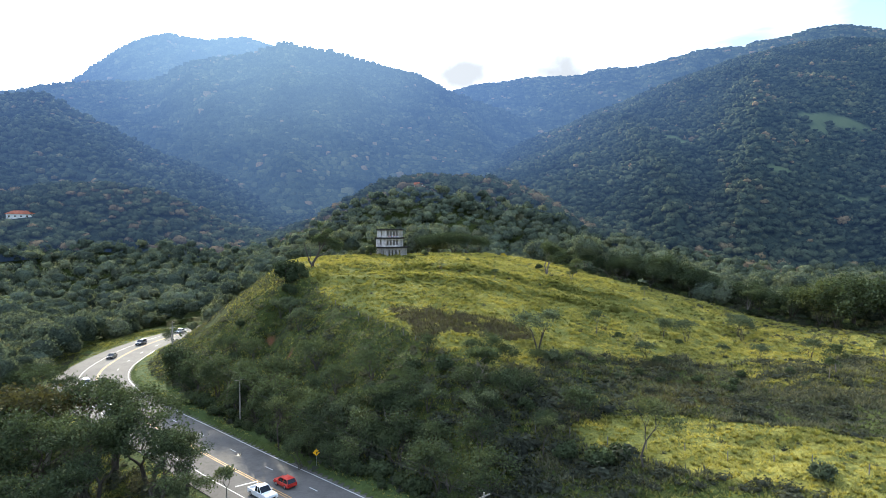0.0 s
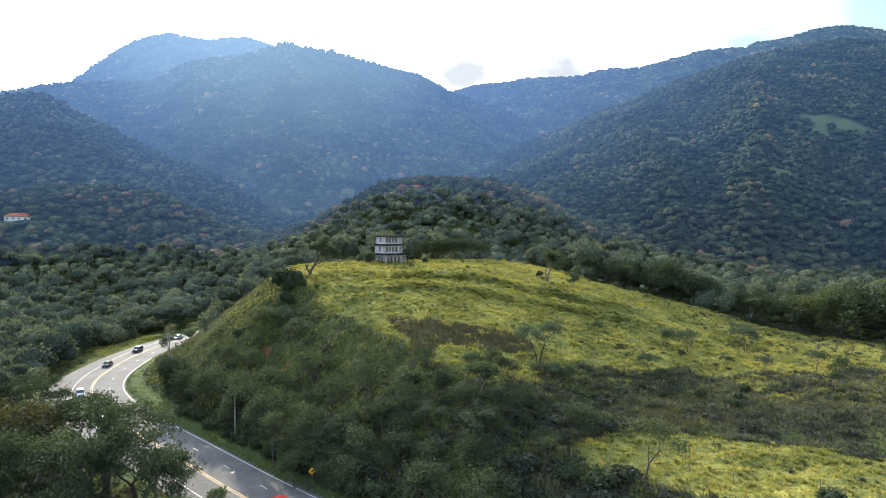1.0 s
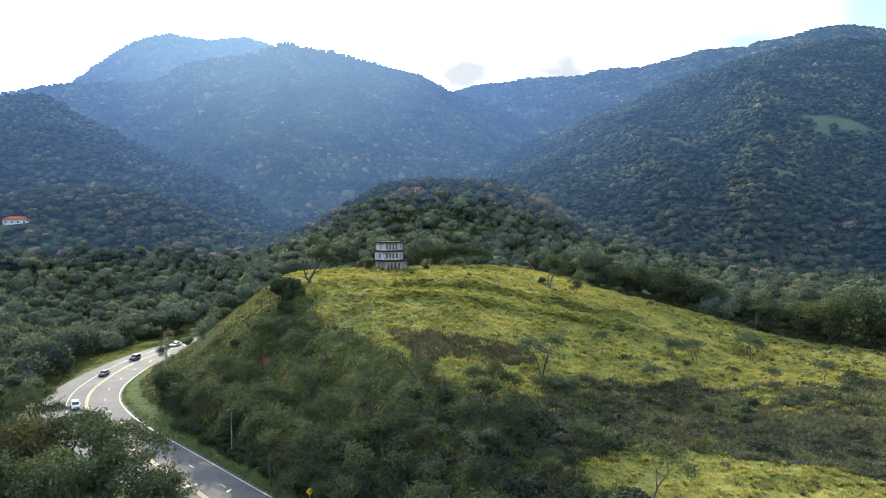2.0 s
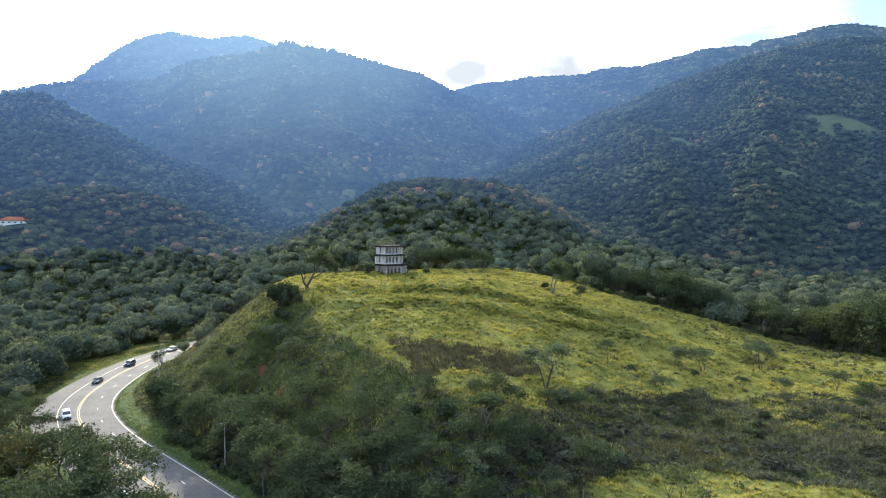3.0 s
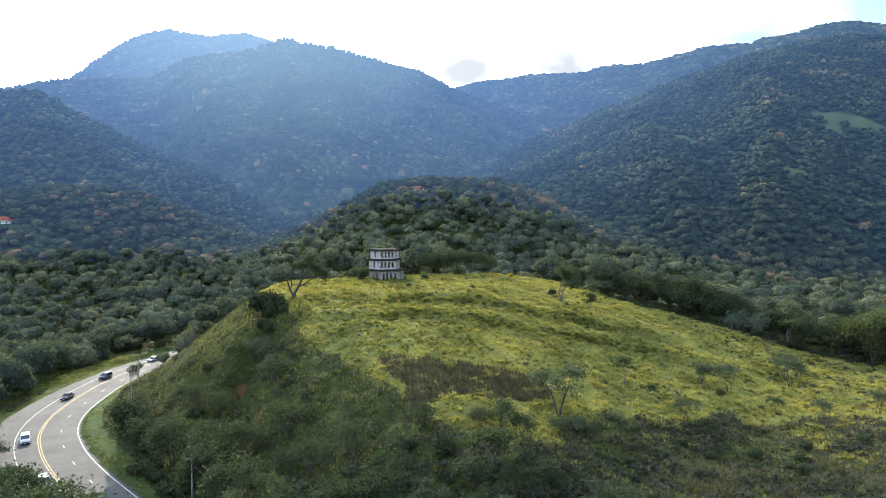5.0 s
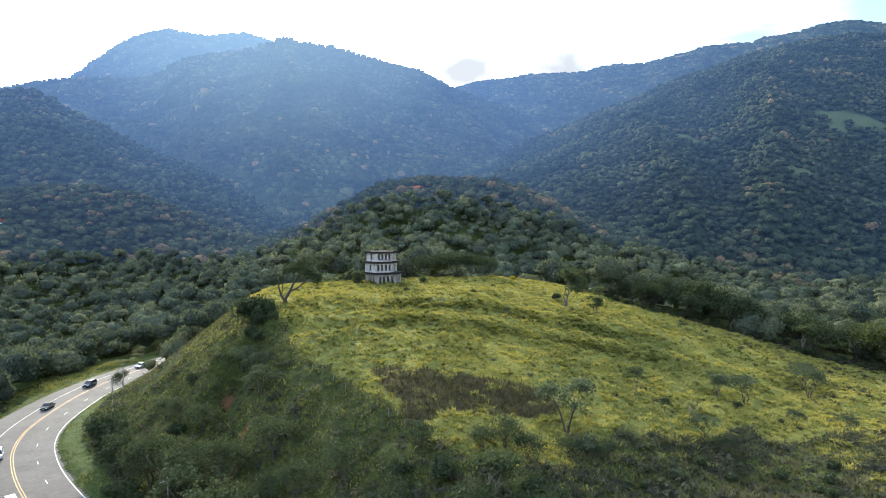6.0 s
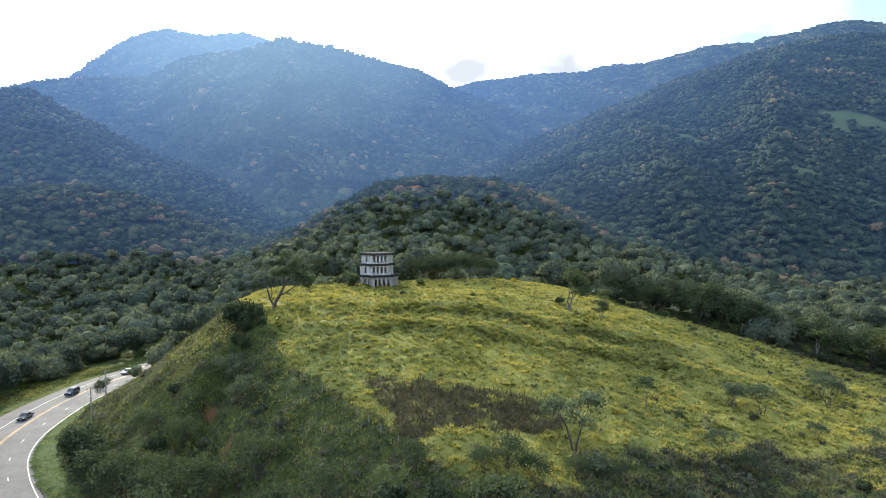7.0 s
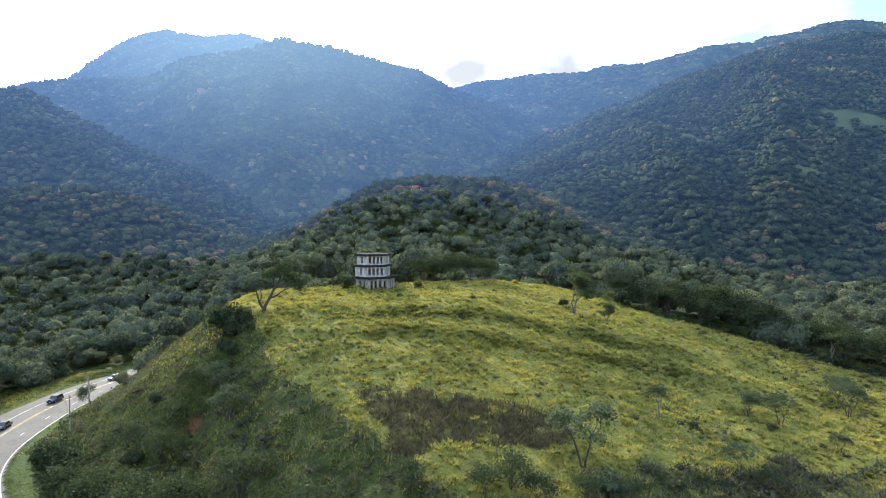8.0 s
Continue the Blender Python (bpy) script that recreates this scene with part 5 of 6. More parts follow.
def leaf_spray(g, centres, per, ball, size, flat=0.6, droop=0.0):
    """Leaf pairs gathered round the twig ends."""
    c = np.repeat(centres, per, axis=0)
    n = len(c)
    off = g.normal(size=(n, 3)) * ball * np.array((1, 1, flat))
    c = c + off
    nn = g.normal(size=(n, 3)) + np.array((0, 0, 0.9)); nn /= np.linalg.norm(nn, axis=1)[:, None]
    a = np.cross(nn, g.normal(size=(n, 3))); a /= np.linalg.norm(a, axis=1)[:, None]
    b = np.cross(nn, a)
    s = (size * g.uniform(0.55, 1.35, n))[:, None]
    v = np.stack([c - a * s, c - b * s * 0.55 + nn * s * 0.2, c + a * s, c + b * s * 0.55 + nn * s * 0.2], 1)
    return v.reshape(-1, 3), np.arange(n * 4).reshape(-1, 4)


def tree(name, seed, height, trunk_r, leaf_mat, bark_mat, label, category="tree", stems=1, depth=3, spread=0.75, clear=0.35, per=26, ball=0.55, leaf=0.26, flat=0.6, up=0.06, bend=0.14, lean=0.1):
    """A tree with a tapered trunk, forking limbs and a crown of many leaves, its foot at the origin."""
    g = np.random.default_rng(seed)
    t = tagged(new(name), label, category)
    tips = []
    for s in range(stems):
        V, F = [], []
        a = 2 * np.pi * s / stems + g.uniform(0, 1)
        tilt = lean if stems == 1 else 0.28
        d = np.array((math.cos(a) * tilt, math.sin(a) * tilt, 1.0))
        first = height * clear
        p0 = np.array((0.12 * (stems > 1) * math.cos(a), 0.12 * (stems > 1) * math.sin(a), -0.4))
        pts = [p0, p0 + d * first * 0.5 + g.normal(0, 0.05, 3) * first, p0 + d * (first + 0.4)]
        tube(V, F, pts, [trunk_r * 1.25, trunk_r, trunk_r * 0.8], 8)
        rest = (height - first) / (1.0 + 0.68 + 0.46 * (depth > 1) + 0.3 * (depth > 2))
        for q in range(3 if stems == 1 else 2):
            sa = g.uniform(0, 2 * np.pi)
            nd = d / np.linalg.norm(d) + spread * np.array((math.cos(sa + q * 2.1), math.sin(sa + q * 2.1), 0))
            grow_limb(V, F, tips, g, pts[-1], nd, rest * g.uniform(0.85, 1.1), trunk_r * 0.6, depth - 1, bend, spread, up)
        me = mesh_from("trunk", np.concatenate(V), np.concatenate(F), [bark_mat], True)
        child("trunk", me, t)
    if per:
        v, f = leaf_spray(g, np.array(tips), per, ball, leaf, flat)
        child("crown", mesh_from("crown", v, f, [leaf_mat]), t)
    return t


def bush(name, seed, leaf_mat, label, leaves=900, size=0.10, squash=0.9, category="bush"):
    """A dense rounded shrub of unit radius: stems and a crown of leaves with gaps."""
    g = np.random.default_rng(seed)
    t = tagged(new(name), label, category)
    V, F = [], []
    for i in range(5):
        a = g.uniform(0, 2 * np.pi)
        tube(V, F, [(0, 0, -0.15), (0.25 * math.cos(a), 0.25 * math.sin(a), 0.5), (0.5 * math.cos(a), 0.5 * math.sin(a), 1.0)], [0.05, 0.035, 0.015], 5)
    child("stem", mesh_from("stem", np.concatenate(V), np.concatenate(F), [MAT_BARK_DARK], True), t)
    V, F = [], []
    lobes = 7
    for i in range(lobes):
        a, r = 2.4 * i + g.uniform(0, 0.8), 0.0 if i == 0 else g.uniform(0.35, 0.62)
        q = 0.62 if i == 0 else g.uniform(0.34, 0.52)
        v, f = crown_proto(g, int(leaves * 1.6 / lobes), size / q * 0.9, squash, 0.6, 0.55, -0.9, 0.6, 1)
        F.append(f + sum(len(w) for w in V))
        V.append(v * q + np.array((r * math.cos(a), r * math.sin(a), squash * (0.80 if i == 0 else g.uniform(0.30, 0.95)))))
    child("crown", mesh_from("crown", np.concatenate(V), np.concatenate(F), [leaf_mat]), t)
    return t


def on_ground(x, y, dz=0.0):
    return float(land(np.array([x]), np.array([y]))[0]) + dz


def stand(proto, x, y, scale=1.0, turn=0.0, first=False, dz=0.0):
    m = pose(x, y, on_ground(x, y, dz), 0, 0, turn) @ Matrix.Scale(scale, 4)
    if first:
        proto.matrix_basis = m
        return proto
    return copy_thing(proto, m)


def plant(proto, spots, group=""):
    """Sets the first at the first spot and copies to the others; a spot is x, y, scale, turn."""
    if group:
        tagged(proto, group=group)
    x, y, s, a = spots[0]
    base = proto.copy()
    for x1, y1, s1, a1 in spots[1:]:
        copy_thing(proto, pose(x1, y1, on_ground(x1, y1), 0, 0, a1) @ Matrix.Scale(s1, 4))
    bpy.data.objects.remove(base)
    proto.matrix_basis = pose(x, y, on_ground(x, y), 0, 0, a) @ Matrix.Scale(s, 4)


# the old snag at the corner of the pasture, beside dense dark bushes
def snag_tree():
    """Forked low: bare broken stems on one side, a leafy leaning stem on the other."""
    g = np.random.default_rng(31)
    t = tagged(new("snag_tree"), "gnarled half-bare tree with forked leaning trunk on the hill edge", "tree")
    V, F, tips, dry = [], [], [], []
    tube(V, F, [(0, 0, -0.5), (0.5, 0, 1.2), (1.4, 0.1, 2.7), (2.2, 0.2, 4.4), (3.3, 0, 6.0), (4.0, 0.2, 7.6)], [0.50, 0.36, 0.31, 0.25, 0.18, 0.10], 8)
    tube(V, F, [(0.15, 0, 0.5), (-0.7, 0.1, 1.7), (-1.1, 0, 3.4), (-1.5, 0.2, 4.6), (-2.0, 0.1, 6.3)], [0.32, 0.23, 0.19, 0.13, 0.05], 7)
    tube(V, F, [(-0.75, 0.1, 1.8), (-0.3, 0.3, 3.0), (-0.45, 0.2, 4.4), (-0.1, 0.3, 5.3)], [0.17, 0.14, 0.10, 0.04], 6)
    tube(V, F, [(1.4, 0.1, 2.7), (3.0, 0.2, 3.4), (4.5, -0.2, 4.5), (6.3, 0.1, 5.2)], [0.20, 0.16, 0.11, 0.05], 6)
    tube(V, F, [(2.2, 0.2, 4.4), (2.3, 0.4, 6.8), (2.9, 0.2, 9.2), (3.1, 0, 10.8)], [0.17, 0.12, 0.08, 0.04], 6)
    for p, d, ln in (((4.0, 0.2, 7.6), (0.5, 0, 0.8), 1.5), ((3.3, 0, 6.0), (0.9, 0.4, 0.6), 1.8), ((3.3, 0, 6.0), (0.2, -0.7, 0.8), 1.6), ((4.5, -0.2, 4.5), (0.6, 0.2, 0.8), 1.4), ((6.3, 0.1, 5.2), (0.8, 0, 0.4), 1.2), ((2.3, 0.4, 6.8), (-0.4, 0.3, 0.8), 1.2), ((3.6, 0.1, 6.8), (0.4, 0.7, 0.7), 1.6), ((2.8, 0.1, 5.2), (0.9, -0.5, 0.9), 1.8)):
        grow_limb(V, F, tips, g, p, d, ln, 0.09, 2, 0.25, 0.8, 0.05)
    sky = []
    grow_limb(V, F, sky, g, (3.1, 0, 10.6), (0.5, 0, 0.6), 0.9, 0.05, 2, 0.3, 0.9, 0.0)
    for p, d in (((-2.0, 0.1, 6.3), (-0.3, 0, 1)), ((-1.5, 0.2, 4.6), (-0.8, 0.2, 0.7)), ((-0.1, 0.3, 5.3), (0.3, 0, 1)), ((-1.1, 0, 3.4), (-0.9, -0.2, 0.4))):
        grow_limb(V, F, dry, g, p, d, 0.8, 0.05, 1, 0.3, 0.8, 0.1)
    child("trunk", mesh_from("trunk", np.concatenate(V), np.concatenate(F), [MAT_BARK_DARK], True), t)
    v, f = leaf_spray(g, np.array(tips + sky[::2]), 80, 0.5, 0.2, 0.75)
    child("crown", mesh_from("crown", v, f, [MAT_LEAF_DARK]), t)
    t.matrix_basis = pose(-20.9, -28.6, on_ground(-20.9, -28.6), 0, 0, 0)


snag_tree()
dark_bush = bush("hill_bush", 41, MAT_LEAF_DARK, "dense dark green bush beside the gnarled tree", 2600, 0.062, 1.2)
plant(dark_bush, [(-26.7, -35.4, 3.9, 0), (-23.0, -34.8, 2.2, 70), (-24.4, -38.0, 2.0, 130), (-25.5, -40.5, 1.5, 200), (-24.0, -33.0, 2.2, 260), (-21.0, -38.0, 1.3, 10), (-23.6, -41.5, 1.5, 40)], "bushes on the hill edge")

# bushes round the ruin
plant(bush("tower_bush", 42, MAT_LEAF, "bright green bush growing against the ruined tower", 1200, 0.09, 1.15), [(-6.2, -0.8, 2.5, 0)])
plant(bush("pale_bush", 43, MAT_LEAF_PALE, "small pale green bush in the pasture by the ruin", 500, 0.13, 0.9), [(12.2, 3.0, 1.5, 10), (8.0, -14.0, 0.9, 50), (25.5, -16.0, 0.8, 20), (22.0, -30.0, 0.8, 80)], "pale pasture bushes")
plant(bush("yellow_bush", 44, MAT_BLOSSOM, "yellow flowering bush on the crest of the hill", 500, 0.12, 0.8), [(43.0, 30.0, 1.2, 0)])
plant(bush("round_shrub", 45, MAT_LEAF_DARK, "small dark round shrub in the pasture", 500, 0.12, 0.9), [(50.5, -2.0, 1.5, 0), (76.0, -54.5, 1.1, 60)], "dark pasture shrubs")
plant(tree("bare_shrub", 46, 3.2, 0.06, MAT_LEAF_GREY, MAT_BARK, "grey leafless shrub standing in the pasture", "shrub", stems=4, depth=3, spread=0.6, clear=0.15, per=1, ball=0.3, leaf=0.12), [(16.5, -29.5, 1.0, 0), (62.5, -64.0, 1.3, 70)], "leafless shrubs")

# trees of the pasture
plant(tree("spreading_tree", 51, 11.5, 0.30, MAT_LEAF, MAT_BARK, "wide-crowned green tree on the far edge of the pasture", stems=2, depth=4, spread=0.85, clear=0.28, per=75, ball=0.8, leaf=0.26, flat=0.5),
      [(52.3, -7.0, 0.9, 0), (59.5, -10.5, 0.42, 300)], "spreading pasture trees")
plant(tree("young_tree", 52, 6.0, 0.11, MAT_LEAF, MAT_BARK, "young slender tree with a thin green crown", stems=1, depth=3, spread=0.8, clear=0.45, per=57, ball=0.42, leaf=0.2),
      [(53.8, -57.9, 1.0, 0), (64.5, 2.0, 1.0, 60), (31.5, -35.5, 0.6, 10), (99.5, -79.0, 1.1, 120), (95.0, -83.0, 0.8, 240), (57.3, -64.0, 0.6, 160), (73.0, -52.0, 0.7, 300), (82.0, -15.0, 0.6, 30), (-17.0, -118.0, 0.9, 30), (-14.0, -75.0, 0.8, 60), (117.0, -70.0, 0.9, 20)], "young trees")
plant(tree("silvery_tree", 53, 8.0, 0.13, MAT_LEAF_GREY, MAT_BARK_DARK, "three-stemmed tree with large silvery leaves", stems=3, depth=3, spread=0.6, clear=0.42, per=52, ball=0.55, leaf=0.24, flat=0.8),
      [(35.4, -78.6, 1.15, 20), (38.5, -105.0, 0.6, 80), (20.0, -109.0, 0.7, 10), (-3.0, -100.0, 0.8, 200), (-21.5, -53.0, 0.75, 140), (-26.0, -45.5, 0.7, 15), (-18.0, -61.0, 0.7, 100), (12.0, -103.0, 0.6, 100)], "silvery-leaved trees")
plant(tree("pale_limbed_tree", 54, 9.0, 0.20, MAT_LEAF, MAT_BARK, "spreading tree with pale bare limbs and thin leaves", stems=2, depth=3, spread=1.0, clear=0.38, per=88, ball=0.7, leaf=0.25, flat=0.4),
      [(20.5, -99.5, 1.0, 10), (5.0, -101.0, 0.8, 120), (-10.0, -93.0, 0.8, 240), (-31.0, -74.0, 0.8, 60), (121.0, -5.0, 1.0, 0)], "pale-limbed trees")
plant(tree("slender_tree", 55, 9.5, 0.14, MAT_LEAF, MAT_BARK_DARK, "tall thin tree with sparse leaves over the lower pasture", stems=1, depth=4, spread=0.55, clear=0.4, per=18, ball=0.45, leaf=0.2),
      [(41.5, -122.5, 1.0, 0), (-14.0, -99.0, 0.9, 100), (29.0, -116.0, 0.6, 40)], "thin trees")
plant(bush("silvery_bush", 56, MAT_LEAF_GREY, "rounded bush with silvery grey-green leaves", 800, 0.12, 0.75), [(37.5, -83.0, 2.3, 0), (22.5, -102.0, 1.8, 100), (8.0, -97.0, 1.8, 20), (14.0, -112.0, 1.9, 170), (62.0, -129.0, 1.8, 70), (1.5, -92.5, 1.7, 250), (-8.0, -88.0, 1.5, 120), (50.5, -86.0, 1.4, 0)], "silvery bushes")
plant(bush("olive_bush", 57, MAT_LEAF_DARK, "leafy dark green bush on the slope", 900, 0.11, 0.95),
      [(36.0, -119.5, 2.4, 10), (32.0, -117.0, 2.0, 90), (39.5, -118.5, 1.7, 200), (72.0, -132.0, 1.5, 20), (27.0, -95.5, 1.7, 60), (15.0, -94.5, 2.2, 140), (9.0, -92.5, 1.9, 30), (3.5, -97.5, 2.1, 300),
       (-4.5, -94.0, 2.0, 20), (-12.0, -86.0, 1.8, 75), (28.5, -104.0, 1.6, 200), (78.0, -80.0, 1.2, 0), (67.0, -84.0, 1.3, 40), (90.0, -78.0, 1.3, 120), (-36.0, -47.0, 1.6, 0), (-33.0, -62.0, 1.9, 90)], "green slope bushes")

plant(tree("airy_tree", 58, 6.5, 0.085, MAT_LEAF_GREY, MAT_BARK_DARK, "low wide tree with a thin airy crown in the pasture", stems=3, depth=4, spread=0.85, clear=0.22, per=15, ball=0.42, leaf=0.17, flat=0.55),
      [(98.7, -42.3, 1.15, 80), (79.0, -52.0, 1.0, 200), (73.3, -50.7, 0.8, 20), (101.5, -36.0, 1.0, 150), (61.0, -71.5, 0.75, 250), (90.0, -66.0, 0.7, 40), (84.5, -60.0, 0.55, 110), (105.0, -62.0, 0.8, 10)], "airy pasture trees")

# dark bushes of the belt between the upper and the lower pasture
bg = random.Random(9)
belt_spots = []
while len(belt_spots) < 20:
    x = bg.uniform(40, 108)
    y = -86 - 0.25 * max(0, x - 70) + bg.gauss(0, 6.0)
    belt_spots.append((x, y, bg.uniform(0.6, 1.3), bg.uniform(0, 360)))
plant(bush("belt_bush", 59, MAT_LEAF_DARK, "low dark bush in the scrubby belt across the pasture", 420, 0.13, 0.75), belt_spots, "bushes of the scrubby belt")

# trees at the foot of the bank, along the road
plant(tree("roadside_tree", 61, 9.5, 0.2, MAT_LEAF_DARK, MAT_BARK_DARK, "dense dark green roadside tree at the foot of the bank", stems=2, depth=4, spread=0.7, clear=0.2, per=33, ball=0.8, leaf=0.27, flat=0.8),
      [(-40.5, -65.0, 0.75, 60), (-34.0, -71.0, 0.85, 120), (-27.5, -78.0, 0.9, 200), (-22.0, -84.0, 0.95, 30), (-15.5, -91.0, 0.95, 90), (-8.5, -98.5, 0.8, 150), (0.0, -105.5, 0.75, 210), (7.5, -110.0, 0.7, 260), (-69.5, -8.0, 0.5, 100), (-20.0, -77.5, 0.8, 320), (-9.0, -106.0, 0.5, 20), (13.0, -119.0, 0.7, 20)], "dark roadside trees")
plant(bush("round_tree", 47, MAT_LEAF_DARK, "dense round-crowned dark tree at the foot of the bank", 3000, 0.055, 1.3, "tree"), [(-47.0, -57.5, 5.0, 0), (-52.5, -47.0, 1.6, 90), (-42.5, -63.5, 2.4, 200)], "round dark trees")
plant(tree("broad_tree", 62, 9.0, 0.24, MAT_LEAF_DARK, MAT_BARK_DARK, "broad dark green tree beside the highway", stems=2, depth=4, spread=0.95, clear=0.25, per=84, ball=0.60, leaf=0.15, flat=0.5),
      [(-31.0, -110.0, 1.5, 0), (-39.0, -104.5, 1.7, 70), (-27.0, -117.0, 1.25, 140), (-36.0, -117.0, 1.4, 210), (-47.0, -112.0, 1.55, 30), (-22.5, -124.0, 0.9, 90), (-45.0, -100.0, 1.6, 200), (-60.0, -106.0, 1.4, 120), (-67.0, -92.0, 1.0, 160), (-76.0, -82.0, 1.0, 250), (-57.0, -95.0, 0.85, 20), (-69.0, -79.0, 0.8, 310), (-96.0, -57.0, 0.9, 60), (-58.0, -92.0, 1.1, 15), (-64.5, -84.0, 1.0, 75), (-80.0, -68.0, 1.0, 135), (-44.0, -124.0, 1.1, 40), (-34.0, -121.0, 1.1, 300), (-24.5, -112.5, 0.9, 250)], "broad trees by the highway")
plant(tree("rusty_tree", 63, 9.5, 0.24, MAT_LEAF_RUSTY, MAT_BARK, "wide tree with a rusty brown-green crown and bare limbs below", stems=2, depth=4, spread=0.95, clear=0.42, per=28, ball=0.75, leaf=0.25, flat=0.4),
      [(-52.5, -103.0, 1.6, 0), (-84.0, -96.0, 0.9, 90)], "rusty-crowned trees")

# a dense belt at the foot of the bank and over the south slope, and a grove across the highway
tg = random.Random(17)
belt = []
for k in range(0, len(ROAD), 3):
    if -60 < ROAD[k][0] < 14 and ROAD[k][1] < -68:
        for q in range(2):
            off = INNER_W + (tg.uniform(3.5, 8) if q else tg.uniform(8, 19))
            belt.append((ROAD[k][0] + ROAD_LEFT[k][0] * off + tg.uniform(-1.5, 1.5), ROAD[k][1] + ROAD_LEFT[k][1] * off + tg.uniform(-1.5, 1.5), tg.uniform(0.45, 0.8), tg.uniform(0, 360)))
plant(tree("bank_tree", 66, 9.0, 0.16, MAT_LEAF_DARK, MAT_BARK_DARK, "leafy dark green tree in the thicket above the road", stems=3, depth=3, spread=0.7, clear=0.15, per=40, ball=0.8, leaf=0.26, flat=0.9), belt, "thicket trees")
kerbside = []
for k in range(0, len(ROAD)):
    if -48 < ROAD[k][0] < 30 and ROAD[k][1] < -70:
        off = INNER_W + tg.uniform(1.3, 3.8)
        kerbside.append((ROAD[k][0] + ROAD_LEFT[k][0] * off, ROAD[k][1] + ROAD_LEFT[k][1] * off, tg.uniform(0.8, 1.9), tg.uniform(0, 360)))
plant(bush("verge_bush", 48, MAT_LEAF_DARK, "tall dark green growth crowding the kerb of the highway", 420, 0.12, 1.15), kerbside, "growth along the kerb")
slope = [(tg.uniform(-8, 42), tg.uniform(-113, -91), tg.uniform(0.4, 0.75), tg.uniform(0, 360)) for i in range(26)] + [(24.5, -86.0, 0.62, 0), (27.5, -88.0, 0.55, 70), (21.0, -88.5, 0.5, 140), (34.0, -85.5, 0.45, 210), (40.0, -84.5, 0.42, 300), (12.0, -89.0, 0.5, 30), (62.5, -76.0, 0.42, 80)]
plant(tree("slope_tree", 67, 7.5, 0.13, MAT_LEAF_DARK, MAT_BARK_DARK, "leafy dark green tree on the scrubby slope", stems=3, depth=3, spread=0.75, clear=0.1, per=42, ball=0.85, leaf=0.24, flat=0.9), slope, "slope trees")
grove = []
while len(grove) < 26:
    x, y = tg.uniform(-120, -20), tg.uniform(-140, -45)
    d, sd, kk = road_offset(np.array([x]), np.array([y]))
    if sd[0] <= 0 and 11 < d[0] and math.hypot(x - 12, y + 185) > 62:
        grove.append((x, y, tg.uniform(0.75, 1.1), tg.uniform(0, 360)))
plant(tree("grove_tree", 68, 8.5, 0.22, MAT_LEAF_DARK, MAT_BARK_DARK, "broad leafy tree in the grove beside the highway", stems=2, depth=4, spread=0.9, clear=0.25, per=60, ball=0.62, leaf=0.18, flat=0.5), grove, "grove trees")

# trees along the edge of the woods
plant(tree("forest_tree", 64, 14.0, 0.3, MAT_LEAF_DARK, MAT_BARK_DARK, "tall dark green tree at the edge of the woods", stems=2, depth=4, spread=0.7, clear=0.2, per=50, ball=1.4, leaf=0.42, flat=0.9),
      [(142.0, -27.0, 1.15, 0), (147.0, -35.0, 1.0, 80), (109.0, 10.0, 0.75, 160), (153.0, -39.0, 1.1, 240), (96.0, 16.0, 0.6, 60), (86.0, 22.0, 0.6, 120), (13.5, 21.0, 0.52, 20), (18.0, 24.0, 0.6, 100), (23.0, 24.0, 0.6, 300), (28.0, 26.0, 0.55, 200), (33.0, 29.0, 0.5, 60), (76.0, 32.0, 0.6, 10), (125.0, -4.0, 0.7, 50), (66.0, 44.0, 0.55, 90)], "tall trees at the woods' edge")
plant(tree("pale_tree", 65, 13.0, 0.22, MAT_LEAF_PALE, MAT_BARK_DARK, "tall tree with a pale yellowish crown by the woods", stems=2, depth=4, spread=0.65, clear=0.25, per=50, ball=1.25, leaf=0.33, flat=0.9),
      [(135.0, -21.0, 1.0, 0), (138.5, -19.0, 0.75, 140)], "pale-crowned trees")

# low bushes in front of the woods
eg = random.Random(23)
skirt = []
for i in range(46):
    x = 58 + i * 2.8
    skirt.append((x + eg.uniform(-1, 1), float(np.interp(x, EDGE_X, EDGE_Y)) + eg.uniform(-2.5, 3.5), eg.uniform(0.9, 2.0), eg.uniform(0, 360)))
plant(bush("edge_bush", 58, MAT_LEAF_DARK, "dark leafy bush at the edge of the woods", 420, 0.16, 0.95), skirt, "bushes at the woods' edge")
tall = [(x + eg.uniform(-3, 3), float(np.interp(x, EDGE_X, EDGE_Y)) + eg.uniform(3, 9), eg.uniform(0.65, 1.0), eg.uniform(0, 360)) for x in range(84, 188, 8)]
plant(tree("edge_tree", 69, 13.0, 0.24, MAT_LEAF_DARK, MAT_BARK_DARK, "tall leafy tree in the front row of the woods", stems=3, depth=3, spread=0.6, clear=0.12, per=85, ball=1.35, leaf=0.36, flat=1.0), tall, "front trees of the woods")

# ---- cars ----


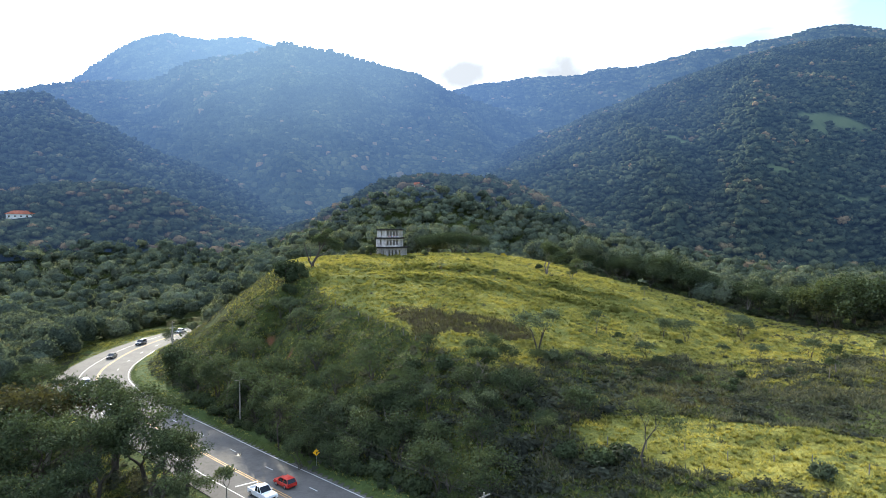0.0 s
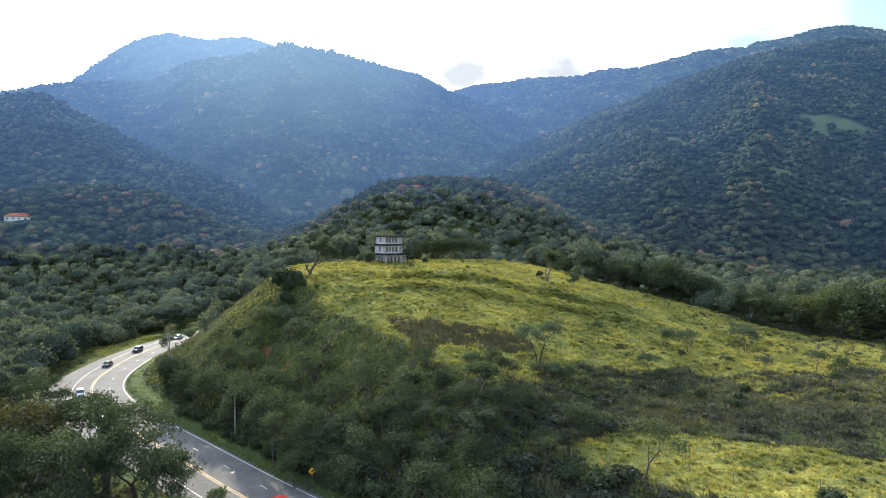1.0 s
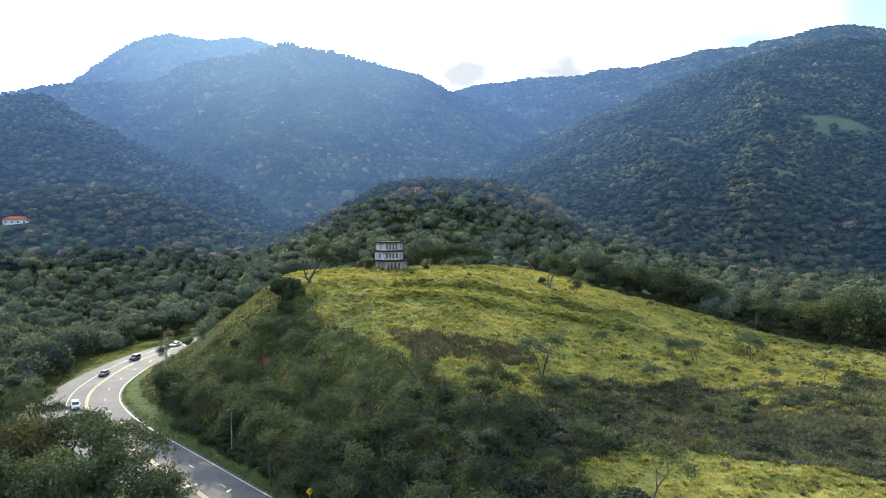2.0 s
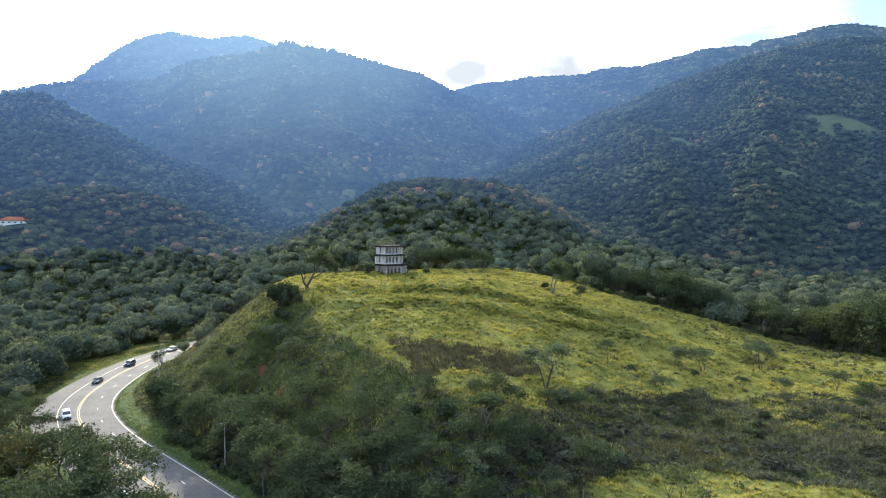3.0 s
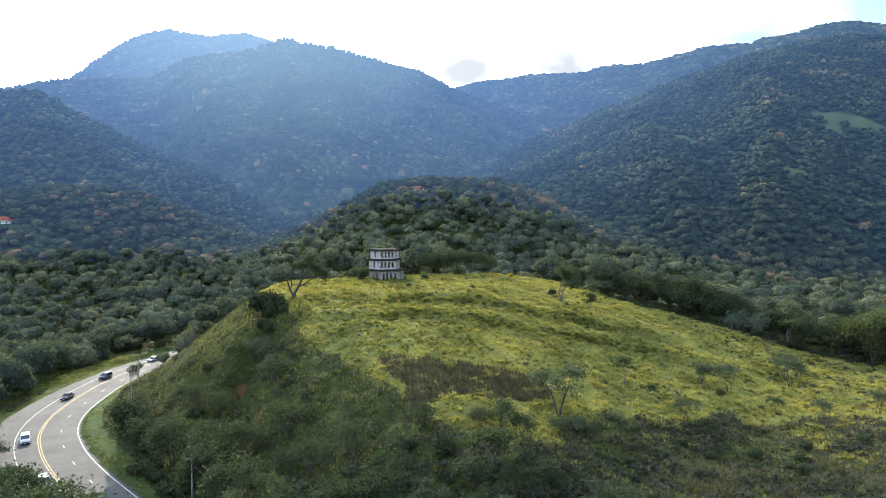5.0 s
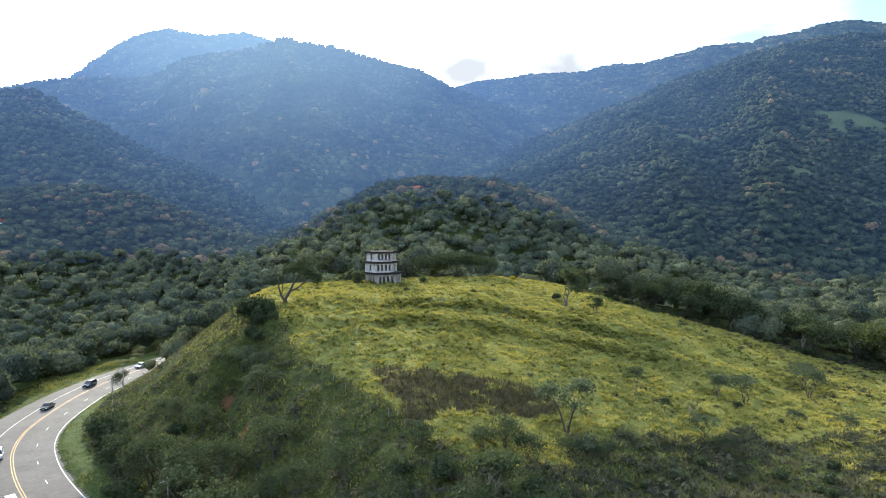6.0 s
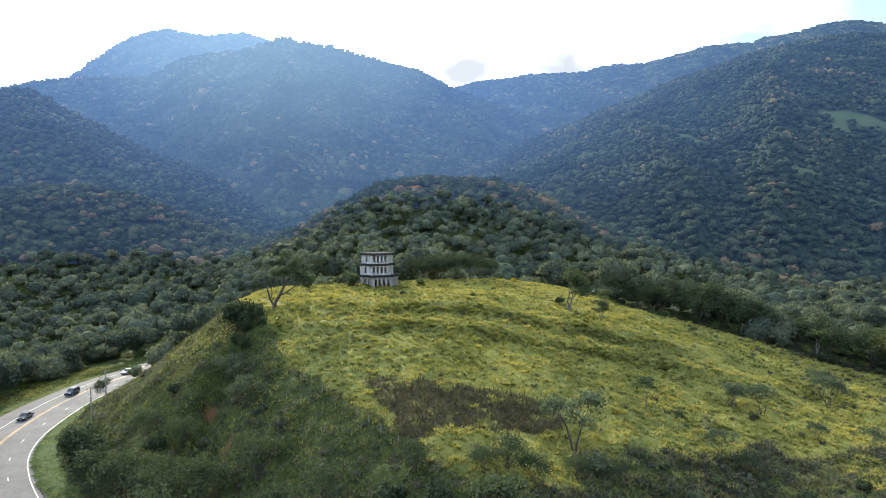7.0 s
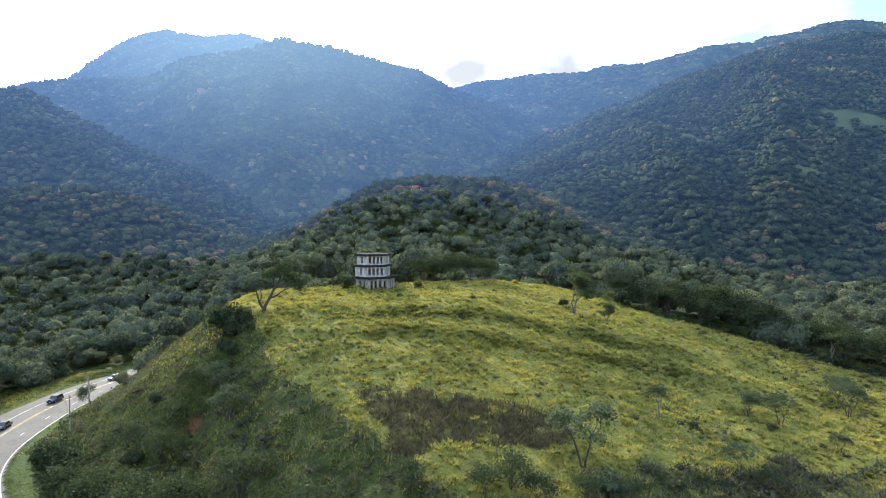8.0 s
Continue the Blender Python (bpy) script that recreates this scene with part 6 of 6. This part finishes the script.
def hexa(bm, bottom, top, z0, z1, bevel=0.0):
    """A solid between a bottom and a top rectangle (x0, x1, half width)."""
    v = [bm.verts.new((x, y, z0)) for x, y in ((bottom[0], -bottom[2]), (bottom[1], -bottom[2]), (bottom[1], bottom[2]), (bottom[0], bottom[2]))]
    v += [bm.verts.new((x, y, z1)) for x, y in ((top[0], -top[2]), (top[1], -top[2]), (top[1], top[2]), (top[0], top[2]))]
    fs = [bm.faces.new(q) for q in ((v[3], v[2], v[1], v[0]), (v[4], v[5], v[6], v[7]), (v[0], v[1], v[5], v[4]), (v[1], v[2], v[6], v[5]), (v[2], v[3], v[7], v[6]), (v[3], v[0], v[4], v[7]))]
    if bevel:
        bmesh.ops.bevel(bm, geom=list({e for f in fs for e in f.edges}), offset=bevel, segments=3, affect="EDGES", profile=0.6)
    return bm


def wheel_parts(t, x, y, r):
    w = bmesh.new()
    m = Matrix.Translation((x, y, r)) @ Matrix.Rotation(radians(90), 4, "X")
    bmesh.ops.create_cone(w, cap_ends=True, segments=20, radius1=r, radius2=r, depth=0.22, matrix=m)
    bmesh.ops.bevel(w, geom=[e for e in w.edges if len(e.link_faces) == 2 and e.calc_face_angle(0) > 1.0], offset=0.04, segments=2, affect="EDGES")
    tyre = part("wheel", w, MAT_TYRE, t, "black rubber wheel", True)
    k = bmesh.new()
    m = Matrix.Translation((x, y + math.copysign(0.105, y), r)) @ Matrix.Rotation(radians(90), 4, "X")
    bmesh.ops.create_cone(k, cap_ends=True, segments=16, radius1=r * 0.62, radius2=r * 0.62, depth=0.03, matrix=m)
    part("rim", k, MAT_RIM, tyre)


def car(kind, paint, label):
    """A car on its wheels at the origin, facing +x."""
    t = tagged(new("pickup_truck" if kind == "pickup" else "car"), label, "car")
    L, W, H = {"suv": (4.5, 0.92, 1.68), "pickup": (5.3, 0.95, 1.78), "hatch": (3.9, 0.86, 1.46), "sedan": (4.5, 0.90, 1.45)}[kind]
    r = 0.36 if kind in ("suv", "pickup") else 0.31
    belt = H * 0.58
    p = PAINT[paint]
    b = bmesh.new()
    hexa(b, (-L / 2 + 0.06, L / 2 - 0.04, W * 0.97), (-L / 2 + 0.02, L / 2 - 0.05, W), 0.28, belt * 0.72, 0.05)
    part("body", b, p, t)
    front = bmesh.new()
    nose = L / 2 - 0.06
    cab1 = L * (0.20 if kind != "pickup" else 0.16)
    hexa(front, (cab1 - 0.15, nose, W), (cab1 - 0.1, nose - 0.12, W * 0.93), belt * 0.725, belt, 0.05)
    part("bonnet", front, p, t)
    x0 = {"suv": -L / 2 + 0.05, "hatch": -L / 2 + 0.08, "sedan": -L / 2 + 0.9, "pickup": -0.75}[kind]
    if kind == "pickup":
        bed = bmesh.new()
        for a0, a1, y0, y1 in ((-L / 2 + 0.04, x0, W - 0.09, W), (-L / 2 + 0.04, x0, -W, -W + 0.09), (-L / 2 + 0.02, -L / 2 + 0.11, -W + 0.1, W - 0.1)):
            box(bed, a0, a1, y0, y1, belt * 0.725, belt * 1.0, 0.02)
        part("load_bed", bed, p, t, "open load bed")
    if kind == "sedan":
        boot = bmesh.new()
        hexa(boot, (-L / 2 + 0.05, x0 + 0.2, W), (-L / 2 + 0.1, x0 + 0.15, W * 0.92), belt * 0.725, belt, 0.05)
        part("boot_lid", boot, p, t)
    low = bmesh.new()
    hexa(low, (x0, cab1 + 0.3, W), (x0 + 0.02, cab1 + 0.25, W * 0.97), belt * 0.725, belt * 0.995, 0.03)
    part("door_panel", low, p, t)
    back = {"suv": 0.28, "hatch": 0.40, "sedan": 0.55, "pickup": 0.18}[kind]
    glass = bmesh.new()
    hexa(glass, (x0 + 0.05, cab1 + 0.12, W * 0.93), (x0 + back, cab1 - 0.5, W * 0.76), belt, H - 0.05, 0.03)
    part("window", glass, MAT_GLASS, t, "dark tinted windows")
    roof = bmesh.new()
    hexa(roof, (x0 + back - 0.06, cab1 - 0.46, W * 0.79), (x0 + back + 0.02, cab1 - 0.56, W * 0.74), H - 0.07, H, 0.025)
    part("roof", roof, p, t)
    for y in (-1, 1):
        for xa, xb in (((x0 + 0.06), (x0 + back)), ((cab1 + 0.12), (cab1 - 0.5)), ((x0 + cab1) / 2 - 0.05, (x0 + cab1) / 2 - 0.08)):
            pil = bmesh.new()
            rod(pil, (xa, y * W * 0.935, belt - 0.02), (xb, y * W * 0.765, H - 0.04), 0.045, 0.04, 6)
            part("pillar", pil, p, t)
        mir = bmesh.new(); box(mir, cab1 - 0.22, cab1 - 0.05, y * (W + 0.12) - 0.08, y * (W + 0.12) + 0.08, belt + 0.0, belt + 0.14, 0.02)
        part("mirror", mir, p, t)
        hl = bmesh.new(); box(hl, nose - 0.16, nose + 0.035, y * W * 0.72 - 0.18, y * W * 0.72 + 0.18, belt * 0.72, belt * 0.87, 0.02)
        part("headlight", hl, MAT_LAMP, t, "clear headlight")
        tl = bmesh.new(); box(tl, -L / 2 - 0.005, -L / 2 + 0.12, y * W * 0.85 - 0.1, y * W * 0.85 + 0.1, belt * 0.66, belt * 0.96, 0.02)
        part("tail_light", tl, MAT_TAIL, t, "red tail light")
        for x in (L / 2 - 0.85, -L / 2 + 0.85):
            wheel_parts(t, x, y * (W - 0.10), r)
    gr = bmesh.new(); box(gr, nose - 0.02, nose + 0.03, -W * 0.5, W * 0.5, belt * 0.45, belt * 0.68, 0.01)
    part("grille", gr, MAT_TRIM, t, "black grille")
    bp = bmesh.new(); box(bp, L / 2 - 0.12, L / 2 + 0.03, -W * 0.9, W * 0.9, 0.26, 0.44, 0.03)
    part("bumper", bp, MAT_TRIM, t, "black bumper")
    pl = bmesh.new(); box(pl, L / 2 + 0.032, L / 2 + 0.045, -0.2, 0.2, 0.34, 0.46)
    part("number_plate", pl, MAT_LAMP, t, "plain white plate")
    return t


def park(ob, x, y, offset, back=False):
    """Puts a car in its lane beside the nearest point of the road."""
    k = int(np.argmin(np.hypot(ROAD[:, 0] - x, ROAD[:, 1] - y)))
    p = ROAD[k] + ROAD_LEFT[k] * offset + ROAD_DIR[k] * float(np.dot(np.array((x, y)) - ROAD[k], ROAD_DIR[k]))
    a = math.degrees(math.atan2(ROAD_DIR[k][1], ROAD_DIR[k][0])) + (180 if back else 0)
    ob.matrix_basis = pose(p[0], p[1], ROAD_Z + 0.004, 0, 0, a)
    tagged(ob, group="cars on the highway")


park(car("pickup", "white", "white pickup truck driving down the highway"), -11.5, -115.0, -2.4)
park(car("hatch", "red", "small red hatchback on the uphill lane"), -10.8, -113.0, 2.0, True)
park(car("suv", "silver", "silver off-road car in the highway bend"), -54.0, -72.0, -2.3)
park(car("suv", "white", "white compact car in the highway bend"), -72.0, -50.5, -2.4)
park(car("sedan", "black", "black saloon car entering the bend"), -83.0, -18.5, -2.3)
park(car("suv", "blue", "dark blue estate car coming round the hill"), -85.0, 2.5, -2.2)
park(car("sedan", "silver", "silver car behind the roadside bushes"), -81.0, 26.0, -2.2)

# ---- road sign, poles, wires, fences ----


def road_sign(x, y, turn):
    t = tagged(new("road_sign"), "yellow diamond warning sign with black curve arrow", "road sign")
    post = bmesh.new(); rod(post, (0, 0, -0.4), (0, 0, 2.45), 0.035, 0.035, 8)
    part("post", post, MAT_STEEL, t, "grey steel post")
    plate = bmesh.new()
    box(plate, -0.42, 0.42, -0.06, -0.045, -0.42, 0.42)
    bmesh.ops.transform(plate, matrix=Matrix.Translation((0, 0, 2.0)) @ Matrix.Rotation(radians(45), 4, "Y"), verts=plate.verts)
    face = part("sign_plate", plate, MAT_SIGN, t, "yellow diamond plate")
    arrow = bmesh.new()
    box(arrow, -0.045, 0.045, -0.070, -0.064, 1.68, 2.02); box(arrow, -0.04, 0.20, -0.070, -0.064, 2.02, 2.11)
    v = [arrow.verts.new((a, q, c)) for q in (-0.070, -0.064) for a, c in ((0.18, 1.94), (0.36, 2.065), (0.18, 2.19))]
    arrow.faces.new(v[:3]); arrow.faces.new(v[5:2:-1])
    part("arrow", arrow, MAT_SIGN_BLACK, face, "black curved arrow")
    t.matrix_basis = pose(x, y, on_ground(x, y), 0, 0, turn)


road_sign(-6.2, -106.3, 18)


def utility_pole(x, y, h, turn, label):
    t = tagged(new("utility_pole"), label, "utility pole", "utility poles")
    b = bmesh.new(); rod(b, (0, 0, -0.8), (0, 0, h), 0.16, 0.10, 10)
    part("pole", b, MAT_POLE, t)
    c = bmesh.new(); box(c, -1.0, 1.0, -0.06, 0.06, h - 0.55, h - 0.42, 0.01)
    part("crossarm", c, MAT_POLE, t, "short wooden crossarm")
    for q in (-0.85, 0.0, 0.85):
        i = bmesh.new(); rod(i, (q, 0, h - 0.42), (q, 0, h - 0.22), 0.045, 0.03, 8)
        part("insulator", i, MAT_KERB, t)
    z = on_ground(x, y)
    t.matrix_basis = pose(x, y, z, 0, 0, turn)
    m = pose(x, y, z, 0, 0, turn)
    return [m @ Vector((q, 0, h - 0.22)) for q in (-0.85, 0.85)]


def wire(a, b, sag):
    """One sagging wire as a single thin tube."""
    V, F = [], []
    pts = []
    for i in range(13):
        f = i / 12
        p = a.lerp(b, f); p.z -= sag * 4 * f * (1 - f)
        pts.append(p[:])
    tube(V, F, pts, [0.022] * 13, 5)
    ob = new("power_line", mesh_from("power_line", V[0], F[0], [MAT_WIRE], True))
    tagged(ob, "thin dark overhead wire between utility poles", "cable", "overhead wires")


pole_spots = [(60, -168, 9.5, 35), (18.0, -135.5, 9.0, 40), (-24.5, -86.0, 9.5, 40), (-58.0, -36.0, 8.0, 60), (-68.5, -10.0, 8.0, 80)]
ends = [utility_pole(x, y, h, a, "weathered grey utility pole among the roadside bushes") for x, y, h, a in pole_spots]
for e0, e1 in zip(ends[:-1], ends[1:]):
    for q in (0, 1):
        wire(e0[q], e1[q], 1.1)


def fence_post():
    t = tagged(new("fence_post"), "pale weathered wooden fence post in the grass", "fence post", "fence posts")
    b = bmesh.new()
    rod(b, (0, 0, -0.3), (0.03, 0, 1.25), 0.075, 0.06, 7)
    bmesh.ops.bevel(b, geom=[e for e in b.edges if abs(e.verts[0].co.z - e.verts[1].co.z) < 0.05 and e.verts[0].co.z > 1], offset=0.02, segments=1, affect="EDGES")
    part("post", b, MAT_POST, t)
    return t


spots = []
for i in range(14):
    f = i / 13
    spots.append((-18.0 + f * 27.5, -43.5 - f * 40.0 - 3.0 * math.sin(f * 3.1)))
for i in range(12):
    spots.append((19.0 + i * 5.0, -105.5 - i * 2.2 + 0.8 * math.sin(i * 2.3)))
fg = random.Random(8)
plant(fence_post(), [(x + fg.uniform(-0.3, 0.3), y + fg.uniform(-0.3, 0.3), fg.uniform(0.9, 1.2), fg.uniform(0, 360)) for x, y in spots])

# ---- houses on the slopes ----


def house(name, w, d, h, rise, x, y, z, turn, label, wall_mat, roof_mat, windows):
    t = tagged(new(name), label, "house")
    b = bmesh.new(); box(b, -w / 2, w / 2, -d / 2, d / 2, -4, h)
    part("wall", b, wall_mat, t)
    r = bmesh.new()
    e = 0.7
    lo = [r.verts.new(q) for q in ((-w / 2 - e, -d / 2 - e, h + 0.004), (w / 2 + e, -d / 2 - e, h + 0.004), (w / 2 + e, d / 2 + e, h + 0.004), (-w / 2 - e, d / 2 + e, h + 0.004))]
    mid = [r.verts.new((v.co.x, v.co.y, h + 0.25)) for v in lo]
    top = [r.verts.new((-w / 2 + d / 2, 0, h + rise)), r.verts.new((w / 2 - d / 2, 0, h + rise))]
    r.faces.new(lo[::-1])
    for i in range(4):
        r.faces.new((lo[i], lo[(i + 1) % 4], mid[(i + 1) % 4], mid[i]))
    r.faces.new((mid[0], mid[1], top[1], top[0])); r.faces.new((mid[1], mid[2], top[1]))
    r.faces.new((mid[2], mid[3], top[0], top[1])); r.faces.new((mid[3], mid[0], top[0]))
    part("roof", r, roof_mat, t)
    for i in range(windows):
        xx = -w / 2 + (i + 0.5) * w / windows
        f = bmesh.new(); box(f, xx - 0.7, xx + 0.7, -d / 2 - 0.05, -d / 2 - 0.002, h - 2.0, h - 0.8, 0.0)
        win = part("window", f, MAT_WHITE_WALL, t)
        p = bmesh.new(); box(p, xx - 0.6, xx + 0.6, -d / 2 - 0.06, -d / 2 - 0.052, h - 1.9, h - 0.9)
        part("pane", p, MAT_GLASS, win)
    t.matrix_basis = pose(x, y, z, 0, 0, turn)
    return t


house("house", 17, 8, 3.4, 2.6, -268, 225, on_ground(-268, 225) + 0.8, 30, "long white house with red tiled roof among the trees", MAT_WHITE_WALL, MAT_TILE_ROOF, 5)
house("house", 9.5, 6, 3.0, 2.2, 7.5, 293, on_ground(7.5, 293) + 0.8, -5, "small house with red tiled roof on the wooded hilltop", MAT_WHITE_WALL, MAT_TILE_ROOF, 3)
